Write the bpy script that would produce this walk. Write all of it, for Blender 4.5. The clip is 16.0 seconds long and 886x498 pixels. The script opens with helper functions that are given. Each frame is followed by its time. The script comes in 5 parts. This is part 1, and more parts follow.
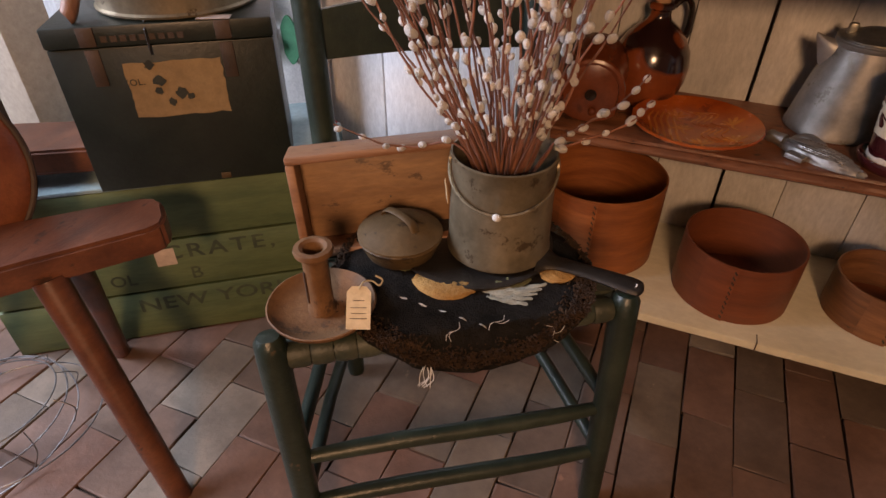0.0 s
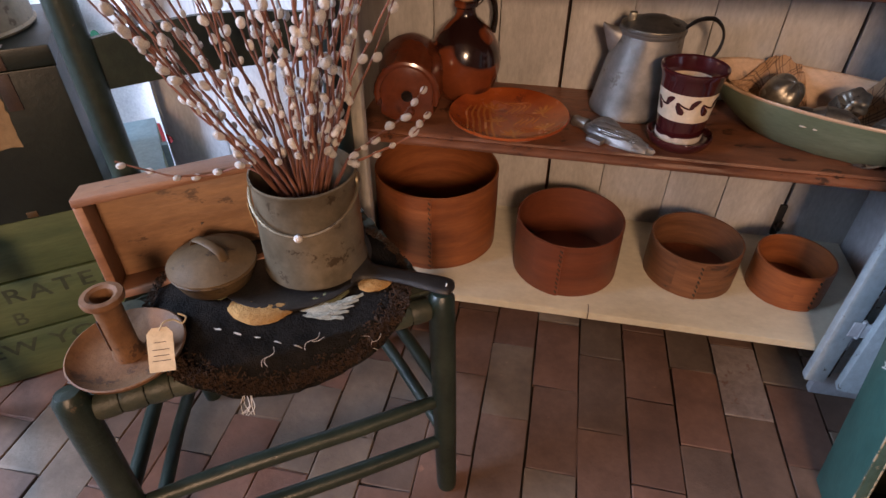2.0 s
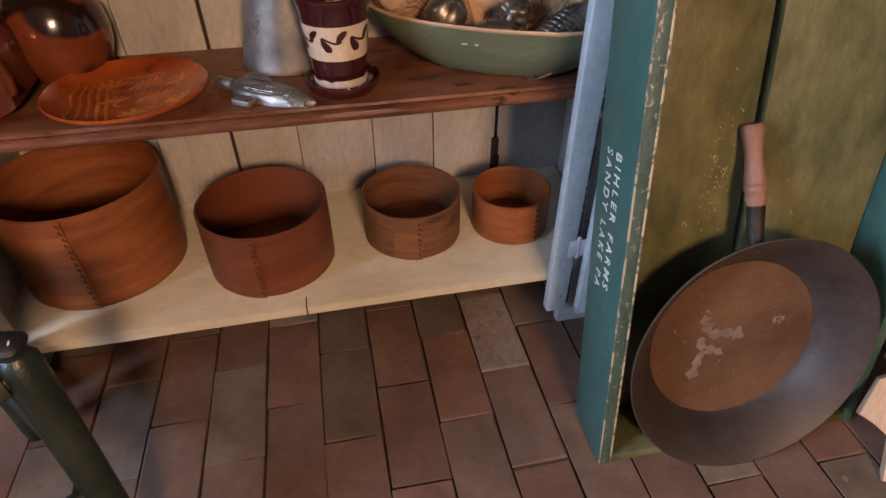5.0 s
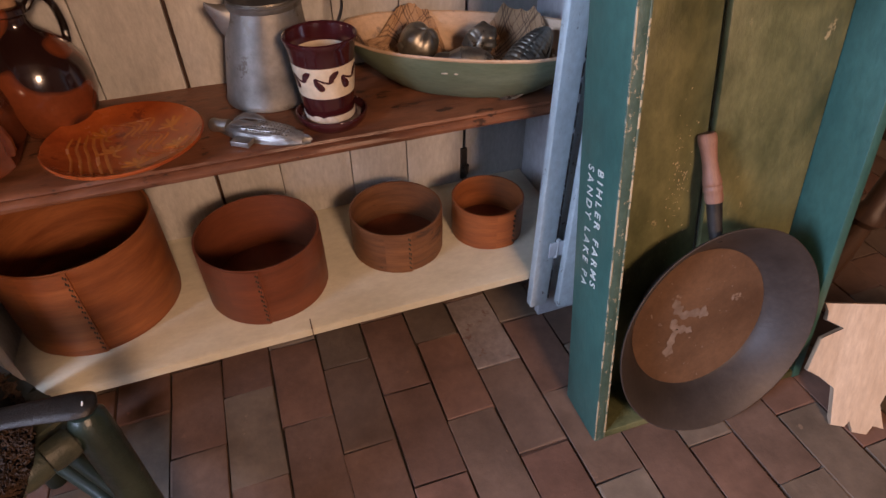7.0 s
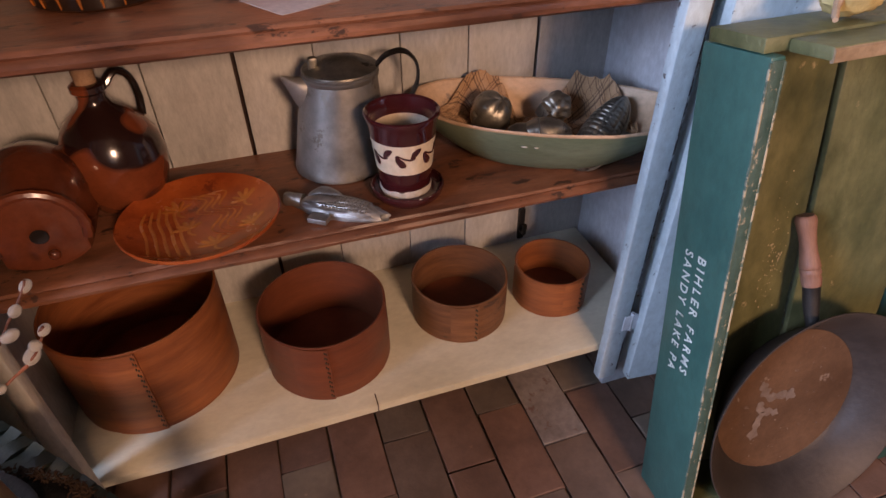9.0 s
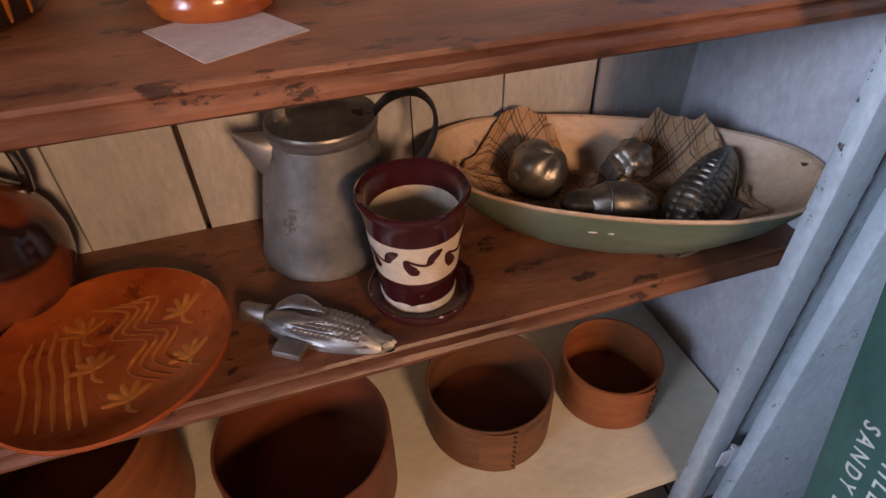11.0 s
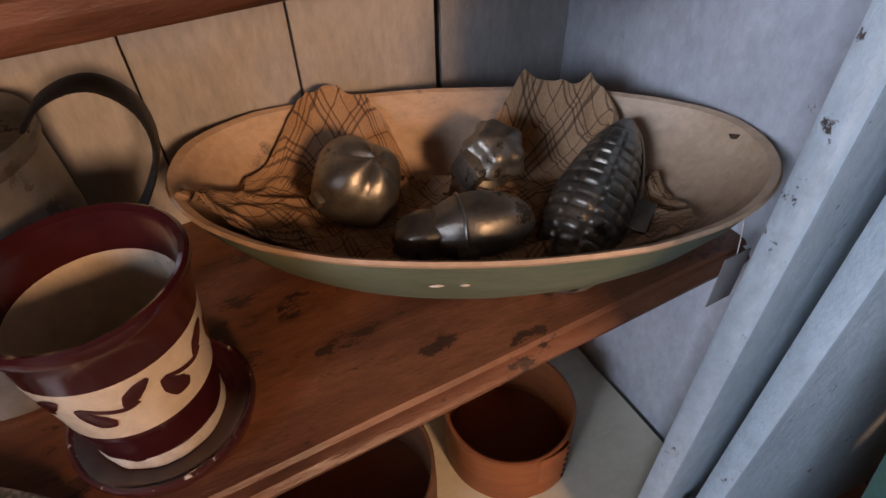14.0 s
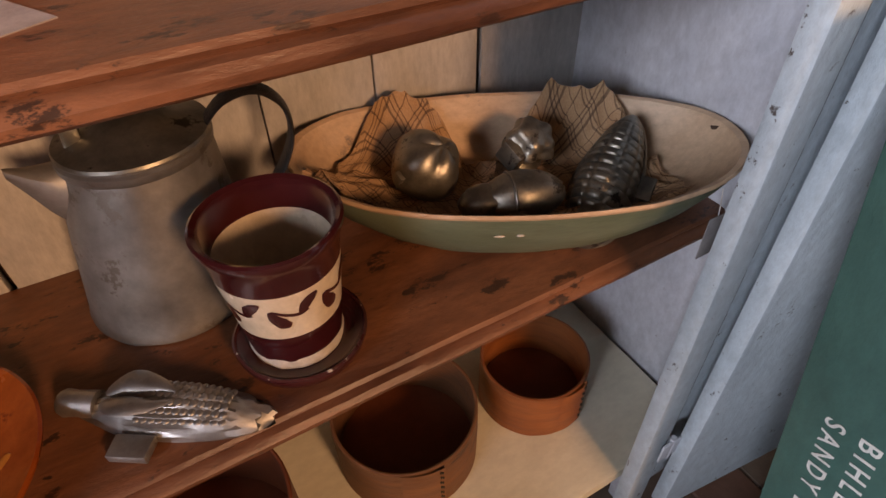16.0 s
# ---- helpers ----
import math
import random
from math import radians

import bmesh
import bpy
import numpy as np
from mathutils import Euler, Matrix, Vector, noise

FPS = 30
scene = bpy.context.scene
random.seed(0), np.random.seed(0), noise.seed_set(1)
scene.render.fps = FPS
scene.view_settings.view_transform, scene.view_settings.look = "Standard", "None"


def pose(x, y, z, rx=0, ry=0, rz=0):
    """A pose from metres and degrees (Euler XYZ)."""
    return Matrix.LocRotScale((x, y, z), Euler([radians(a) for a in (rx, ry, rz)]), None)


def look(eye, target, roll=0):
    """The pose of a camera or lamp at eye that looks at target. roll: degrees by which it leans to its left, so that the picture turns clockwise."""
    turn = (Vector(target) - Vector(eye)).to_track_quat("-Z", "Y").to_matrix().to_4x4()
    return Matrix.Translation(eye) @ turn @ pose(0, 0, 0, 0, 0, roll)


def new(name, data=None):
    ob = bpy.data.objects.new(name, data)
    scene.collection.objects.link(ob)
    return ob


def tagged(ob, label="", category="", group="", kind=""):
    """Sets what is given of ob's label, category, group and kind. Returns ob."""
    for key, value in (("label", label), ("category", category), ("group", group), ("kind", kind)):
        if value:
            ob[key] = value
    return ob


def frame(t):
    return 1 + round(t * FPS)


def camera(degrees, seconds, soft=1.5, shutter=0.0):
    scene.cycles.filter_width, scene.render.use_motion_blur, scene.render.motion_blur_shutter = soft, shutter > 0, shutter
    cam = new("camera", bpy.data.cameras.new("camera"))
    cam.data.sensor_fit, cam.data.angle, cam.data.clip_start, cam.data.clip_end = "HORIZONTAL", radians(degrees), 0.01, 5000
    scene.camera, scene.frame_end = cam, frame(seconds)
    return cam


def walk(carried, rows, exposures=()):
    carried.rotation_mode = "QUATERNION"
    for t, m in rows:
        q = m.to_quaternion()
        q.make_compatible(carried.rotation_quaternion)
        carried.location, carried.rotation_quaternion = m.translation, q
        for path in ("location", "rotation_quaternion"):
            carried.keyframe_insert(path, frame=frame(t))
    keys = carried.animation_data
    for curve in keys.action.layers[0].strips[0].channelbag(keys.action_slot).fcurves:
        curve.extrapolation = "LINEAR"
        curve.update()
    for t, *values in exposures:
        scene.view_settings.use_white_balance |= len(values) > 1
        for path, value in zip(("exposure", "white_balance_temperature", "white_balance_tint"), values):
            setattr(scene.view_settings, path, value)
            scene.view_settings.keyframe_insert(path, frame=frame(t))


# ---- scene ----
cam = camera(74.6, 16.0)
PATH = [
    (0, (0.121, 0.145, 0.98), (-0.498, 1.626, -0.213), 0.3),
    (0.5, (0.156, 0.147, 0.981), (-0.393, 1.626, -0.249), 0.4),
    (1, (0.193, 0.162, 1.004), (-0.278, 1.659, -0.236), 0.2),
    (1.5, (0.22, 0.178, 1.016), (-0.166, 1.701, -0.222), 0.2),
    (2, (0.247, 0.197, 1.025), (-0.057, 1.737, -0.215), 0.2),
    (2.5, (0.258, 0.225, 1.021), (0.05, 1.792, -0.204), 0.5),
    (3, (0.287, 0.279, 1.018), (0.152, 1.855, -0.205), -0.2),
    (3.5, (0.334, 0.324, 0.937), (0.31, 1.905, -0.288), -0.0),
    (4, (0.389, 0.339, 0.875), (0.469, 1.92, -0.347), -0.0),
    (4.5, (0.444, 0.353, 0.878), (0.643, 1.91, -0.362), -0.1),
    (5, (0.469, 0.356, 0.892), (0.779, 1.87, -0.377), -0.2),
    (5.2, (0.476, 0.355, 0.9), (0.828, 1.85, -0.381), -0.0),
    (7.3, (0.35, 0.351, 0.993), (0.854, 1.784, -0.307), -0.6),
    (7.5, (0.34, 0.355, 1.003), (0.841, 1.793, -0.293), -0.8),
    (8, (0.311, 0.384, 1.016), (0.807, 1.83, -0.273), -0.7),
    (8.5, (0.274, 0.424, 1.029), (0.771, 1.896, -0.231), -0.6),
    (9, (0.287, 0.47, 1.023), (0.782, 1.962, -0.214), -0.6),
    (9.5, (0.343, 0.545, 1.014), (0.822, 2.055, -0.206), -0.7),
    (10, (0.36, 0.616, 1.009), (0.821, 2.138, -0.204), -0.6),
    (10.2, (0.365, 0.656, 0.999), (0.803, 2.182, -0.218), -1.0),
    (12.3, (0.387, 0.931, 0.857), (0.928, 2.273, -0.524), -2.6),
    (12.5, (0.41, 0.937, 0.834), (0.976, 2.274, -0.542), -2.4),
    (13, (0.476, 0.969, 0.839), (1.086, 2.285, -0.538), -2.3),
    (13.5, (0.536, 0.992, 0.852), (1.184, 2.29, -0.524), -1.8),
    (14, (0.562, 0.991, 0.856), (1.236, 2.286, -0.512), -1.8),
    (14.5, (0.546, 0.981, 0.89), (1.255, 2.272, -0.463), -1.5),
    (15, (0.521, 0.948, 0.927), (1.251, 2.239, -0.414), -1.5),
    (15.5, (0.473, 0.928, 0.927), (1.221, 2.215, -0.409), -1.1),
    (16, (0.436, 0.907, 0.919), (1.168, 2.199, -0.421), -1.2),
]
EXPOSURES = [(0.0, -0.40, 7900, 27), (1.2, -0.15, 6400, 22), (3.0, -0.05, 6500, 24), (4.0, 0.0, 7000, 25), (5.0, 0.0, 6800, 26), (9.0, 0.0, 6500, 29), (10.2, -0.05, 7000, 30), (12.3, -0.25, 6900, 26), (13.8, -0.18, 7200, 27), (15.0, -0.08, 7900, 29), (16.0, -0.12, 8500, 31)]
walk(cam, [(t, look(eye, target, roll)) for t, eye, target, roll in PATH], exposures=EXPOSURES)

# ---- light ----
world = bpy.data.worlds.new("world")
scene.world = world
world.use_nodes = True
wn = world.node_tree
sky = wn.nodes.new("ShaderNodeTexSky")
sky.sky_type, sky.sun_disc = "NISHITA", False
sky.sun_elevation, sky.sun_rotation = radians(35), radians(200)
wn.links.new(sky.outputs[0], wn.nodes["Background"].inputs[0])
wn.nodes["Background"].inputs[1].default_value = 0.05


def area(name, eye, target, sx, sy, watts, color):
    data = bpy.data.lights.new(name, "AREA")
    data.shape, data.size, data.size_y, data.energy, data.color = "RECTANGLE", sx, sy, watts, color
    ob = new(name, data)
    ob.matrix_world = look(eye, target)
    return ob


# cool daylight in the west window, and an added warm area light, unseen, inside the room
area("window_light", (-2.22, -0.1, 1.55), (0.9, 1.15, 0.45), 1.1, 1.2, 165, (0.58, 0.76, 1.0))
area("room_light", (0.76, -1.68, 1.72), (0.42, 1.2, 0.48), 0.45, 0.45, 69, (1.0, 0.65, 0.38))


# ---- materials ----
def nodes_of(name):
    mat = bpy.data.materials.new(name)
    mat.use_nodes = True
    nt = mat.node_tree
    return mat, nt, nt.nodes["Principled BSDF"]


def node(nt, kind, **values):
    n = nt.nodes.new(kind)
    for key, value in values.items():
        n.inputs[key.replace("_", " ")].default_value = value
    return n


def ramp(nt, fac, stops):
    r = nt.nodes.new("ShaderNodeValToRGB")
    els = r.color_ramp.elements
    while len(els) < len(stops):
        els.new(0.5)
    for e, (p, c) in zip(els, stops):
        e.position, e.color = p, (*c, 1)
    nt.links.new(fac, r.inputs[0])
    return r.outputs[0]


def mix(nt, fac, a, b, kind="MIX"):
    m = nt.nodes.new("ShaderNodeMix")
    m.data_type, m.blend_type = "RGBA", kind
    for sock, v in ((m.inputs[0], fac), (m.inputs[6], a), (m.inputs[7], b)):
        if isinstance(v, (int, float)):
            sock.default_value = v
        elif isinstance(v, tuple):
            sock.default_value = (*v, 1)
        else:
            nt.links.new(v, sock)
    return m.outputs[2]


def noise_tex(nt, coord, scale, stretch=(1, 1, 1), detail=5.0, rough=0.6):
    mp = nt.nodes.new("ShaderNodeMapping")
    mp.inputs["Scale"].default_value = stretch
    nt.links.new(coord, mp.inputs[0])
    n = node(nt, "ShaderNodeTexNoise", Scale=scale, Detail=detail, Roughness=rough)
    nt.links.new(mp.outputs[0], n.inputs["Vector"])
    return n.outputs["Fac"]


def surf(name, dark, light, rough=0.6, metal=0.0, scale=12, stretch=(1, 1, 1), fine=140, bump=0.15, wear=None, wear_at=0.66,
         wear_scale=18, coat=0.0, vary=0.12, fine_amount=0.45, spec=0.5, wear_detail=8.0, wear_edge=0.02):
    """A surface with a broad and a fine variation, optional worn patches that show another colour, and fine relief."""
    mat, nt, bsdf = nodes_of(name)
    tc = nt.nodes.new("ShaderNodeTexCoord")
    info = nt.nodes.new("ShaderNodeObjectInfo")
    shift = nt.nodes.new("ShaderNodeVectorMath")
    shift.operation = "ADD"
    off = nt.nodes.new("ShaderNodeMath")
    off.operation = "MULTIPLY"
    off.inputs[1].default_value = 37.0
    nt.links.new(info.outputs["Random"], off.inputs[0])
    nt.links.new(tc.outputs["Object"], shift.inputs[0])
    nt.links.new(off.outputs[0], shift.inputs[1])
    at = shift.outputs[0]
    big = noise_tex(nt, at, scale, stretch)
    small = noise_tex(nt, at, fine, stretch, 4.0, 0.7)
    col = ramp(nt, big, ((0.3, dark), (0.72, light)))
    grey = ramp(nt, small, ((0.3, (0.45, 0.45, 0.45)), (0.7, (1.0, 1.0, 1.0))))
    col = mix(nt, fine_amount, col, grey, "MULTIPLY")
    if wear:
        patch = noise_tex(nt, at, wear_scale, (stretch[0] ** 0.5, stretch[1] ** 0.5, stretch[2] ** 0.5), wear_detail, 0.72)
        mask = ramp(nt, patch, ((wear_at - 0.015, (0, 0, 0)), (wear_at + wear_edge, (1, 1, 1))))
        col = mix(nt, mask, col, wear)
    hsv = nt.nodes.new("ShaderNodeHueSaturation")
    rng = node(nt, "ShaderNodeMapRange")
    rng.inputs["To Min"].default_value, rng.inputs["To Max"].default_value = 1 - vary, 1 + vary
    nt.links.new(info.outputs["Random"], rng.inputs[0])
    nt.links.new(rng.outputs[0], hsv.inputs["Value"])
    nt.links.new(col, hsv.inputs["Color"])
    nt.links.new(hsv.outputs[0], bsdf.inputs["Base Color"])
    rr = node(nt, "ShaderNodeMapRange")
    rr.inputs["To Min"].default_value, rr.inputs["To Max"].default_value = max(0.03, rough - 0.13), min(1, rough + 0.13)
    nt.links.new(big, rr.inputs[0])
    nt.links.new(rr.outputs[0], bsdf.inputs["Roughness"])
    bsdf.inputs["Metallic"].default_value = metal
    bsdf.inputs["Coat Weight"].default_value = coat
    bsdf.inputs["Coat Roughness"].default_value = 0.12
    bsdf.inputs["Specular IOR Level"].default_value = spec
    bp = node(nt, "ShaderNodeBump", Strength=bump, Distance=0.004)
    nt.links.new(small, bp.inputs["Height"])
    nt.links.new(bp.outputs[0], bsdf.inputs["Normal"])
    return mat


def brick_surface():
    """Old bricks, each of its own tone from orange red to grey brown, with stains and pits."""
    mat = surf("worn_brick", (0.55, 0.55, 0.55), (1.0, 1.0, 1.0), 0.62, scale=10, fine=45, bump=0.30, wear=(1.22, 1.15, 1.08), wear_at=0.66, wear_scale=13, vary=0.12, fine_amount=0.4)
    nt = mat.node_tree
    bsdf = nt.nodes["Principled BSDF"]
    link = bsdf.inputs["Base Color"].links[0]
    shade = link.from_socket
    info = nt.nodes.new("ShaderNodeObjectInfo")
    isl = nt.nodes.new("ShaderNodeNewGeometry")
    add = nt.nodes.new("ShaderNodeMath")
    add.operation = "ADD"
    nt.links.new(info.outputs["Random"], add.inputs[0])
    nt.links.new(isl.outputs["Random Per Island"], add.inputs[1])
    fr = nt.nodes.new("ShaderNodeMath")
    fr.operation = "FRACT"
    nt.links.new(add.outputs[0], fr.inputs[0])
    tone = ramp(nt, fr.outputs[0], ((0.0, (0.25, 0.132, 0.090)), (0.20, (0.21, 0.120, 0.085)), (0.40, (0.175, 0.124, 0.092)), (0.58, (0.235, 0.120, 0.084)), (0.76, (0.190, 0.143, 0.106)), (0.93, (0.26, 0.200, 0.148)), (1.0, (0.33, 0.275, 0.22))))
    nt.links.new(mix(nt, 1.0, tone, shade, "MULTIPLY"), bsdf.inputs["Base Color"])
    return mat


BRICK = brick_surface()
PALE_BRICK = surf("lime_stained_brick", (0.22, 0.17, 0.145), (0.40, 0.34, 0.30), 0.65, scale=10, fine=80, bump=0.5, wear=(0.18, 0.10, 0.075), wear_at=0.62, wear_scale=18)
SAND = surf("joint_sand", (0.022, 0.017, 0.013), (0.062, 0.048, 0.036), 0.95, scale=30, bump=0.6)
SHELF_WOOD = surf("red_brown_shelf_wood", (0.10, 0.037, 0.019), (0.32, 0.128, 0.062), 0.42, scale=7, stretch=(0.8, 2.6, 2.6), fine=50, bump=0.28, wear=(0.05, 0.022, 0.013), wear_at=0.60, wear_scale=22, fine_amount=0.6)
BENT_WOOD = surf("bentwood", (0.20, 0.056, 0.017), (0.39, 0.13, 0.040), 0.5, scale=9, stretch=(0.6, 0.6, 5), fine=70, bump=0.18, wear=(0.09, 0.035, 0.016), wear_at=0.72, wear_scale=12)
PALE_BENT = surf("aged_bentwood", (0.115, 0.046, 0.020), (0.26, 0.115, 0.050), 0.55, scale=12, stretch=(0.6, 0.6, 6), fine=70, bump=0.25, wear=(0.06, 0.026, 0.014), wear_at=0.62, wear_scale=12)
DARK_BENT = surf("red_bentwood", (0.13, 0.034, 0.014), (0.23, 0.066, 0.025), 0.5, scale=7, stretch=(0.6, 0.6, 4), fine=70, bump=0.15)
BOX_WOOD = surf("box_wood", (0.19, 0.092, 0.042), (0.38, 0.215, 0.105), 0.55, scale=9, stretch=(0.7, 3, 3), fine=55, bump=0.25, wear=(0.10, 0.052, 0.026), wear_at=0.60, wear_scale=15)
BOX_RED = surf("box_red_wood", (0.20, 0.085, 0.04), (0.36, 0.18, 0.095), 0.5, scale=8, stretch=(0.7, 4, 4), fine=70, bump=0.25, wear=(0.10, 0.05, 0.028), wear_at=0.64, wear_scale=15)
STOOL_WOOD = surf("stool_wood", (0.075, 0.024, 0.014), (0.20, 0.072, 0.036), 0.42, scale=7, stretch=(3, 1, 3), fine=70, bump=0.2, wear=(0.045, 0.02, 0.014), wear_at=0.62, wear_scale=14)
PLANK_WOOD = surf("pale_plank", (0.42, 0.28, 0.17), (0.58, 0.42, 0.28), 0.6, scale=7, stretch=(3, 3, 0.6), fine=60, bump=0.15)
HANDLE_WOOD = surf("handle_wood", (0.20, 0.09, 0.055), (0.36, 0.19, 0.13), 0.55, scale=14, stretch=(4, 4, 0.7), fine=90, bump=0.2)
WHITE_PAINT = surf("old_white_paint", (0.41, 0.40, 0.37), (0.62, 0.61, 0.57), 0.55, scale=6, stretch=(1.5, 1.5, 0.5), fine=90, bump=0.16, wear=(0.25, 0.2, 0.15), wear_at=0.745, wear_scale=26, vary=0.06)
CREAM_PAINT = surf("cream_shelf_paint", (0.54, 0.51, 0.385), (0.70, 0.67, 0.53), 0.5, scale=5, stretch=(0.9, 1.6, 2), fine=50, bump=0.15, wear=(0.30, 0.24, 0.16), wear_at=0.72, wear_scale=20, vary=0.03, fine_amount=0.25)
STILE_CREAM = surf("cream_stile_paint", (0.60, 0.56, 0.46), (0.76, 0.72, 0.61), 0.5, scale=6, stretch=(1.5, 1.5, 0.6), fine=80, bump=0.2, wear=(0.2, 0.15, 0.1), wear_at=0.70, wear_scale=30, vary=0.03)
BLUE_PAINT = surf("pale_blue_paint", (0.47, 0.52, 0.57), (0.64, 0.68, 0.71), 0.5, scale=6, stretch=(1.2, 1.2, 0.7), fine=70, bump=0.25, wear=(0.16, 0.13, 0.11), wear_at=0.70, wear_scale=30, vary=0.05)
# dark tone so that the unseen walls throw little light back into shadows
LOW_BOUNCE_WALL = surf("low_bounce_wall", (0.045, 0.034, 0.026), (0.085, 0.064, 0.047), 0.85, scale=3, fine=60, bump=0.2, vary=0.02)
BRIGHT_WHITE = surf("fresh_white_paint", (0.74, 0.75, 0.76), (0.84, 0.85, 0.86), 0.5, scale=5, stretch=(1.5, 1.5, 0.5), fine=90, bump=0.1, vary=0.03)
STILE_PAINT = surf("chipped_blue_paint", (0.42, 0.54, 0.59), (0.58, 0.70, 0.74), 0.45, scale=6, stretch=(1, 1, 0.6), fine=90, bump=0.3, wear=(0.07, 0.06, 0.055), wear_at=0.635, wear_scale=45, vary=0.04)
CHIPPED_SEAM = surf("chipped_seam", (0.03, 0.026, 0.024), (0.08, 0.07, 0.065), 0.8, scale=30, fine=90, bump=0.4, wear=(0.42, 0.50, 0.56), wear_at=0.56, wear_scale=60)
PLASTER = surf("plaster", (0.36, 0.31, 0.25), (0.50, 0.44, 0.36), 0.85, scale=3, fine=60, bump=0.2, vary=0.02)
# kept dark so the unseen ceiling bounces little light down
LOW_BOUNCE_CEILING = surf("low_bounce_ceiling", (0.08, 0.06, 0.045), (0.13, 0.10, 0.075), 0.85, scale=3, fine=60, bump=0.15, vary=0.02)
CHAIR_GREEN = surf("chair_green_paint", (0.011, 0.021, 0.016), (0.028, 0.044, 0.032), 0.38, scale=10, fine=80, bump=0.3, wear=(0.10, 0.07, 0.042), wear_at=0.67, wear_scale=26, vary=0.06)
TEAL_PAINT = surf("teal_green_paint", (0.022, 0.085, 0.075), (0.045, 0.14, 0.115), 0.45, scale=7, stretch=(1, 1, 0.5), fine=80, bump=0.2, wear=(0.24, 0.19, 0.12), wear_at=0.735, wear_scale=24, vary=0.05)
OLIVE_PAINT = surf("olive_green_paint", (0.05, 0.06, 0.022), (0.19, 0.19, 0.085), 0.5, scale=11, stretch=(1.2, 1.2, 0.7), fine=60, bump=0.35, wear=(0.33, 0.28, 0.16), wear_at=0.655, wear_scale=16, vary=0.08, fine_amount=0.5)
CRATE_GREEN = surf("crate_green_paint", (0.055, 0.10, 0.045), (0.15, 0.20, 0.09), 0.55, scale=6, stretch=(0.5, 3, 3), fine=70, bump=0.3, wear=(0.19, 0.14, 0.08), wear_at=0.70, wear_scale=14, vary=0.1)
TRUNK_PAINT = surf("trunk_dark_green", (0.006, 0.011, 0.009), (0.017, 0.026, 0.021), 0.42, scale=8, fine=90, bump=0.2, wear=(0.07, 0.045, 0.028), wear_at=0.73, wear_scale=20, vary=0.03)
BARE_EDGE = surf("worn_edge", (0.20, 0.13, 0.07), (0.45, 0.33, 0.2), 0.65, scale=22, fine=90, bump=0.3)
CHIPPED_EDGE = surf("chipped_teal_edge", (0.03, 0.075, 0.06), (0.07, 0.13, 0.10), 0.55, scale=20, fine=90, bump=0.3, wear=(0.32, 0.28, 0.19), wear_at=0.60, wear_scale=70)
WORN_CORNER = surf("worn_teal_corner", (0.05, 0.09, 0.07), (0.09, 0.14, 0.11), 0.6, scale=20, fine=90, bump=0.3, wear=(0.36, 0.31, 0.21), wear_at=0.50, wear_scale=25)
IRON = surf("cast_iron", (0.018, 0.016, 0.015), (0.05, 0.045, 0.04), 0.46, metal=0.45, scale=14, fine=160, bump=0.3, vary=0.05)
RUST_IRON = surf("rusty_iron", (0.115, 0.052, 0.022), (0.23, 0.120, 0.054), 0.66, scale=16, fine=110, bump=0.35, wear=(0.07, 0.036, 0.019), wear_at=0.6, wear_scale=22, vary=0.05, spec=0.3)
BRONZE = surf("brown_patinated_metal", (0.070, 0.044, 0.020), (0.145, 0.095, 0.046), 0.58, metal=0.1, scale=14, fine=120, bump=0.2, wear=(0.040, 0.026, 0.014), wear_at=0.6, wear_scale=18, vary=0.04, spec=0.3)
TIN = surf("old_tin", (0.17, 0.138, 0.088), (0.36, 0.30, 0.205), 0.42, metal=0.65, scale=14, fine=70, bump=0.12, wear=(0.11, 0.08, 0.05), wear_at=0.60, wear_scale=22, vary=0.04)
POT_TIN = surf("dull_coffee_pot_tin", (0.19, 0.18, 0.165), (0.41, 0.40, 0.37), 0.48, metal=0.7, scale=11, fine=45, bump=0.14, wear=(0.17, 0.15, 0.125), wear_at=0.60, wear_scale=18, vary=0.03)
PEWTER = surf("pewter", (0.30, 0.29, 0.275), (0.56, 0.55, 0.525), 0.45, metal=0.9, scale=18, fine=110, bump=0.1, vary=0.04)
DARK_PEWTER = surf("dark_pewter", (0.15, 0.142, 0.118), (0.38, 0.36, 0.30), 0.38, metal=0.8, scale=26, fine=110, bump=0.14, wear=(0.07, 0.062, 0.05), wear_at=0.60, wear_scale=26, vary=0.08)
PAN_IRON = surf("pan_iron", (0.034, 0.027, 0.024), (0.075, 0.061, 0.055), 0.52, metal=0.3, scale=7, fine=100, bump=0.15, wear=(0.10, 0.088, 0.085), wear_at=0.68, wear_scale=14, vary=0.03)
PAN_RUST = surf("pan_rust", (0.10, 0.052, 0.028), (0.19, 0.105, 0.058), 0.55, metal=0.3, scale=7, fine=90, bump=0.2, wear=(0.26, 0.19, 0.145), wear_at=0.655, wear_scale=11, vary=0.03)
SCRAPED = surf("scraped_iron", (0.15, 0.10, 0.075), (0.30, 0.24, 0.20), 0.55, metal=0.3, scale=30, fine=90, bump=0.2)
REDWARE = surf("redware_glaze", (0.30, 0.066, 0.014), (0.48, 0.13, 0.026), 0.2, scale=12, fine=60, bump=0.08, coat=0.5, vary=0.05)
BROWN_GLAZE = surf("brown_glaze", (0.15, 0.036, 0.013), (0.22, 0.058, 0.020), 0.18, scale=7, fine=60, bump=0.04, wear=(0.018, 0.007, 0.006), wear_at=0.485, wear_scale=12, coat=0.6, vary=0.03, wear_detail=0.5, wear_edge=0.03)
